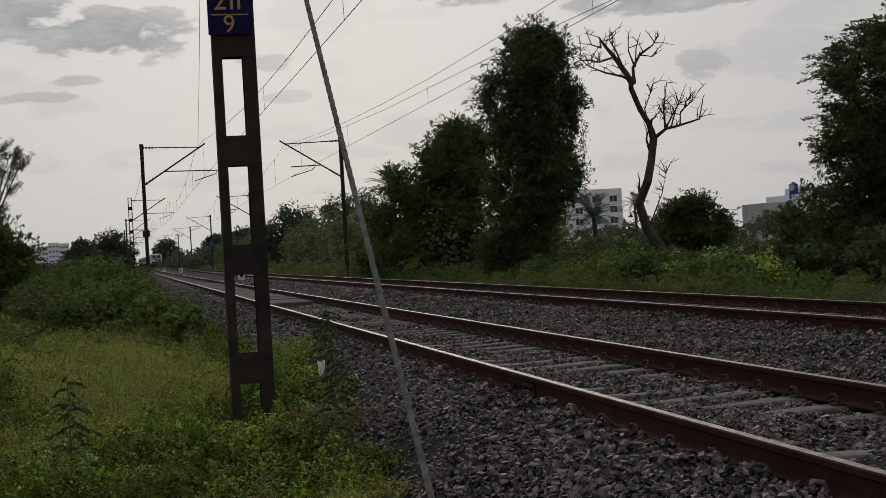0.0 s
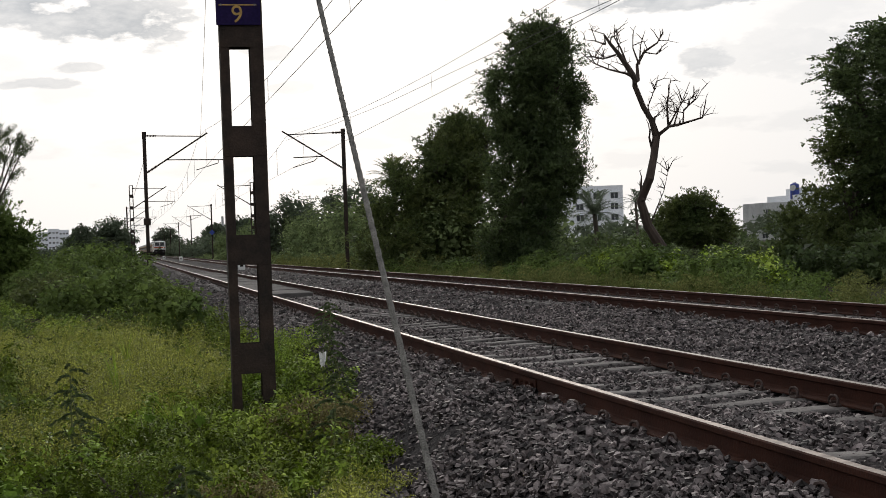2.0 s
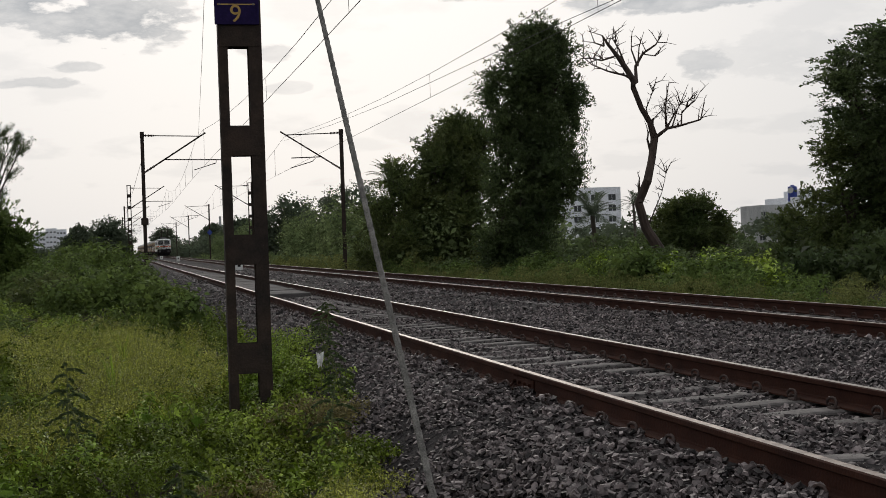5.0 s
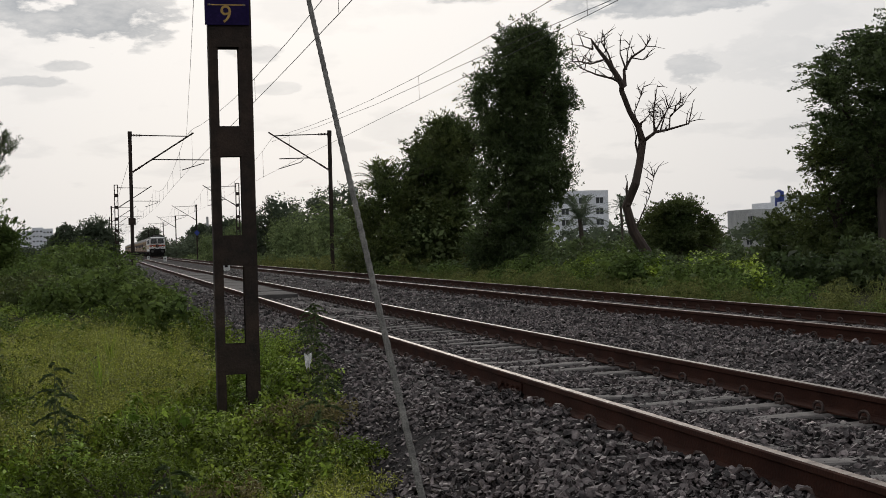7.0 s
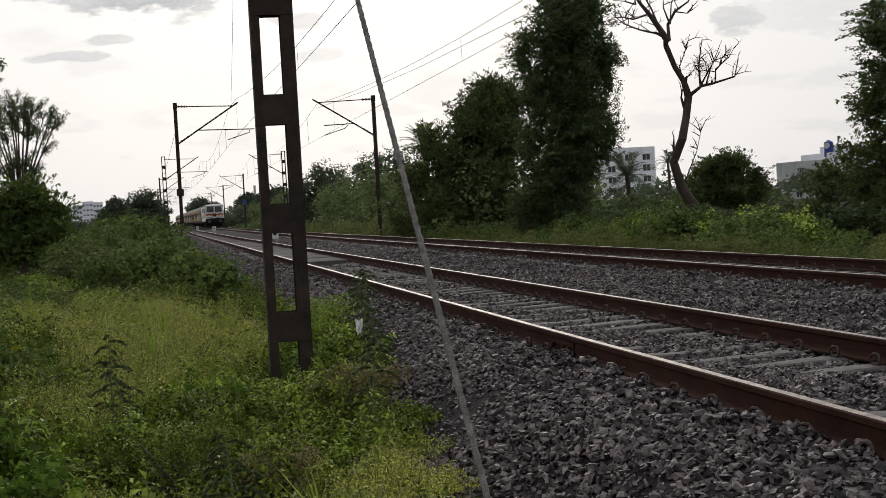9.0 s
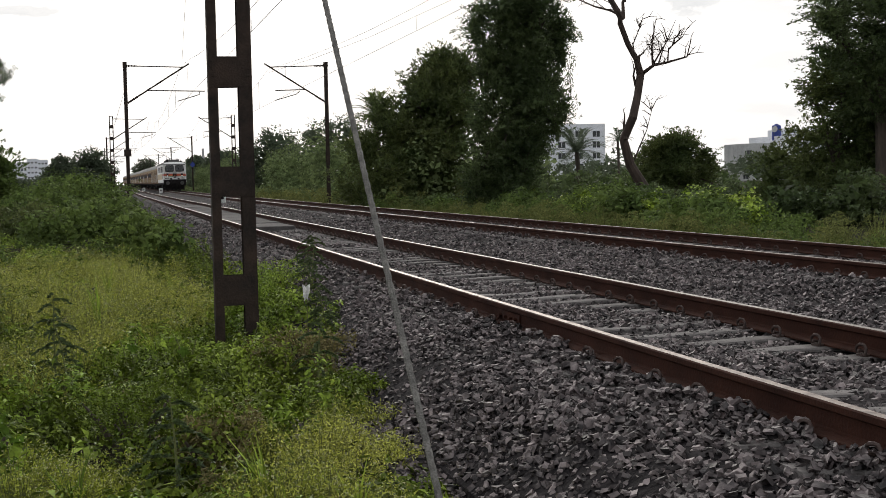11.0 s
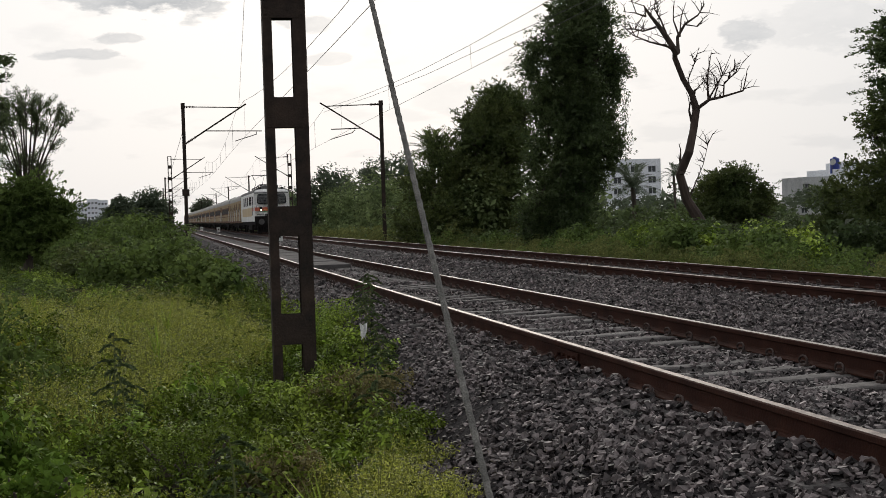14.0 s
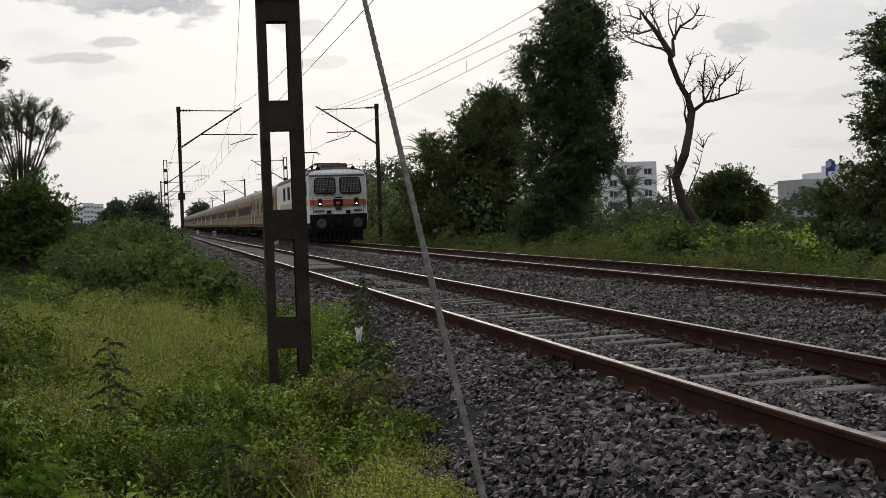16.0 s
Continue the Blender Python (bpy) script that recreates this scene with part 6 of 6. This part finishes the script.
for name, kind, m, label in (("fine_weeds", "fine", M_WEED_FINE, "pale yellow-green fine-leaved weeds"), ("weed_flowers", "flower", M_FLOWER, "specks of tiny pale weed flowers"), ("weed_stems", "stem", M_STEM, "thin green weed stems"),
                             ("leafy_weeds", "green", M_WEED_GREEN, "fresh green leafy weeds"), ("dark_weeds", "dark", M_WEED_DARK, "dark green leafy weeds, some sown as shade between clumps"), ("scrub_weeds", "scrub", M_BUSH, "dark green scrubby weeds beyond the pale ones"),
                             ("grass_blades", "grass", M_WEED_GREEN, "loose green grass blades"), ("dry_weeds", "dry", M_WEED_DRY, "browning dry weeds"), ("broad_weeds", "broad", M_BROAD, "broad-leaved green creeping weeds")):
    tagged(quads_obj(name, np.concatenate(WEEDS[kind]), m), label, "weeds", kind="stuff")

# far verge grass behind the second track
vp = field(11.6, 15.2, 20, 62, 3.6)
sz = np.interp(patch(vp, 5.5, 0.4), [0.2, 0.8], [0.75, 1.5])
pale = patch(vp, 3.1, 0.3) - 0.16 * (vp[:, 0] - 13.2) > 0.42
tagged(quads_obj("verge_grass", spread([f[0] for f in FINE_FAR], vp[pale], sz[pale] * 1.1), M_VERGE), "pale grassy weeds along the far verge", "grass", kind="stuff")
tagged(quads_obj("verge_weeds", spread([f[0] for f in LEAFY_FAR], vp[~pale], sz[~pale] * 1.2), M_BUSH), "green weeds along the far verge", "weeds", kind="stuff")
vg = vp[rng.uniform(size=len(vp)) < 0.35]
tagged(quads_obj("verge_blades", spread(GRASS, vg, np.full(len(vg), 1.3)), M_VERGE), "loose pale grass blades on the far verge", "grass", kind="stuff")
fg = field(11.5, 18, 62, 120, 0.7)
tagged(quads_obj("far_verge_grass", spread([f[0] for f in LEAFY_FAR], fg, np.full(len(fg), 2.2)), M_VERGE), "far pale weeds by the line", "grass", kind="stuff")


def tall_weed(base, h, label, material):
    """A single upright weed with leaves in whorls up its stem."""
    ob = empty("tall_weed", pose(*base), label=label, category="weed", group="tall weeds")
    lean = rng.normal(size=2) * 0.12 * h
    line = [(lean[0] * f * f, lean[1] * f * f, h * f) for f in (0, 0.35, 0.7, 1.0)]
    part("stem", tubed(line, [0.012, 0.009, 0.006, 0.003], 5), M_STEM, ob)
    blades = []
    for k in range(15):
        f = 0.22 + 0.78 * k / 14
        s = np.array((lean[0] * f * f, lean[1] * f * f, h * f))
        a = k * 2.4 + rng.uniform(-0.4, 0.4)
        span = 0.26 * (1.2 - 0.75 * f) * rng.uniform(0.7, 1.2)
        out = np.array((math.cos(a), math.sin(a), 0.0)) * span
        line = [tuple(s + out * u + np.array((0, 0, span * (0.55 * u - 0.75 * u * u)))) for u in (0, 0.5, 1.0)]
        part("twig", tubed(line, [0.005, 0.003, 0.0015], 4), M_STEM, ob)
        u = rng.uniform(0.15, 1.05, 34)[:, None]
        c = s + out * u + np.column_stack((np.zeros(34), np.zeros(34), (span * (0.55 * u - 0.75 * u * u)).ravel()))
        ways = np.tile(out / span + np.array((0, 0, -0.3)), (34, 1)) + rng.normal(size=(34, 3)) * 0.3
        blades.append(leaves(c, 0.058, 0.026, up=0.0, broad=True, ways=ways))
    quads_obj("leaves", np.concatenate(blades), material, ob)
    return ob


for x, y, h in ((-0.55, 12.4, 0.86), (-0.42, 11.7, 0.66), (1.62, 11.2, 0.7), (2.05, 13.4, 0.55), (2.25, 15.5, 0.55), (2.5, 17.5, 0.6), (2.75, 20.0, 0.5), (-1.9, 9.3, 0.7), (0.3, 7.6, 0.6)):
    tall_weed((x, y, max(ground_height(x, y), bed_height(x)) - 0.02), h, "dark upright weed standing over the others", M_LEAF_DARK)


def big_leaf_plant(base, count, size, h, label, materials, seed):
    """A low plant whose large lobed leaves stand out on long stalks."""
    ob = empty("gourd_plant", pose(*base), label=label, category="plant", group="large-leaved plants")
    r = random.Random(seed)
    for k in range(count):
        a = 2.4 * k + r.uniform(-0.3, 0.3)
        f = (k + 0.6) / count
        d = Vector((math.cos(a), math.sin(a), 0))
        c = d * (0.06 + 0.34 * f) + Vector((0, 0, h * (1.05 - 0.55 * f) * r.uniform(0.85, 1.1)))
        part("stalk", tubed([(0, 0, 0), tuple(c * 0.55 + Vector((0, 0, 0.06))), tuple(c)], [0.006, 0.005, 0.004], 5), M_STEM, ob)
        n = (d * 0.45 + Vector((r.uniform(-0.25, 0.25), r.uniform(-0.45, 0.05), 1.0))).normalized()
        u = (d - n * d.dot(n)).normalized()
        v = n.cross(u)
        size_k = size * r.uniform(0.65, 1.15)
        bm = bmesh.new()
        hub = bm.verts.new(c)
        rim = []
        for j in range(20):
            b = 2 * math.pi * j / 20
            lobe = 0.78 + 0.22 * math.cos(5 * b) - (0.35 if j == 10 else 0.0)
            p = c + (u * math.cos(b) * 1.1 + v * math.sin(b)) * size_k * 0.5 * lobe + u * size_k * 0.28
            rim.append(bm.verts.new(p + n * (0.03 * math.cos(3 * b + k) - 0.16 * max(0.0, math.cos(b))) * size_k * 1.6))
        for j in range(20):
            bm.faces.new((hub, rim[j], rim[(j + 1) % 20]))
        bmesh.ops.solidify(bm, geom=bm.faces[:], thickness=0.002)
        part("leaf", bm, materials[k % len(materials)], ob)
    return ob


for x, y, count, size, h, label, ms, seed in ((-0.84, 8.7, 8, 0.17, 0.32, "low plant with large bright green lobed leaves", (M_BROAD, M_WEED_GREEN), 3), (-1.42, 12.6, 9, 0.14, 0.62, "climbing plant with large dark lobed leaves", (M_BROAD, M_BUSH), 5),
                                              (-1.5, 14.6, 9, 0.14, 0.66, "creeper with large green and yellowing leaves", (M_BROAD, M_YELLOW, M_BUSH), 8), (0.62, 12.6, 7, 0.12, 0.42, "low plant with broad mid-green leaves", (M_BROAD, M_WEED_GREEN), 9), (0.1, 13.0, 7, 0.11, 0.45, "low plant with broad mid-green leaves", (M_BROAD, M_WEED_GREEN), 13),
                                              (-1.25, 10.4, 8, 0.12, 0.4, "climbing plant with large dark lobed leaves", (M_BROAD, M_BUSH), 15), (1.35, 14.2, 6, 0.12, 0.34, "broad-leaved plant at the foot of the mast", (M_WEED_GREEN, M_BROAD), 17)):
    big_leaf_plant((x, y, ground_height(x, y) - 0.02), count, size, h, label, ms, seed)


# single leafy shrubs among the weeds
for x, y, r, h, m, leaf, count, label in ((2.0, 18.4, 0.55, 0.62, M_WEED_GREEN, 0.03, 6400, "leafy green shrub beside the mast"), (1.65, 17.0, 0.45, 0.6, M_WEED_GREEN, 0.03, 4800, "leafy green shrub beside the mast"), (1.75, 12.3, 0.5, 0.5, M_WEED_DRY, 0.035, 4200, "brown dried bushy weed on the bank"),
                                          (1.80, 10.35, 0.3, 0.34, M_WEED_DARK, 0.035, 2200, "dark green shrub at the edge of the stones"), (-1.75, 13.8, 0.5, 0.85, M_BUSH, 0.09, 2200, "dark green creeper bush"),
                                          (-1.9, 11.4, 0.4, 0.6, M_BUSH, 0.08, 1700, "dark green creeper bush"), (-2.9, 19.0, 0.8, 1.0, M_BUSH, 0.09, 3200, "dark green creeper bush"), (0.1, 9.2, 0.35, 0.5, M_WEED_DARK, 0.024, 3600, "leafy green shrub in the weeds"), (-0.9, 8.4, 0.3, 0.42, M_BROAD, 0.07, 600, "broad-leaved green plant in the weeds"),
                                          (0.55, 8.3, 0.3, 0.45, M_WEED_DRY, 0.035, 2200, "brown dried bushy weed on the bank")):
    tree("shrub", (x, y, max(ground_height(x, y), bed_height(x)) - 0.03), (0, 0), [(r * math.cos(a) * 0.6, r * math.sin(a) * 0.6, h * rng.uniform(0.4, 0.68), r * 0.55, r * 0.55, h * 0.34) for a in (0.4, 1.7, 2.9, 4.1, 5.4)] + [(0, 0, h * 0.45, r * 0.6, r * 0.6, h * 0.5)],
         count, leaf, m, label, category="shrub", group="shrubs among the weeds", clump=0.3, per=14, core=0.0)


# ---- movement ----
TRAIN = [(0.0, 422), (2.0, 382), (4.0, 341), (6.5, 288), (8.5, 246), (11.0, 191), (13.5, 132.5), (16.0, 72.2)]


def along(t):
    for (t0, y0), (t1, y1) in zip(TRAIN, TRAIN[1:]):
        if t <= t1:
            return y0 + (y1 - y0) * (t - t0) / (t1 - t0)
    return TRAIN[-1][1]


def motions():
    for k, ob in enumerate([LOCO, *COACHES]):
        back = 0.0 if k == 0 else 21.2 + (k - 1) * 23.5
        rows = []
        for t, _ in TRAIN:
            y = along(t) + back
            x0, x1 = B_MID + drift(y), B_MID + drift(y + 20)
            rows.append((t, pose(x0, y, B_UP + rise(y + 8), 0, 0, math.degrees(math.atan2(x0 - x1, 20)))))
        walk(ob, rows)


motions()
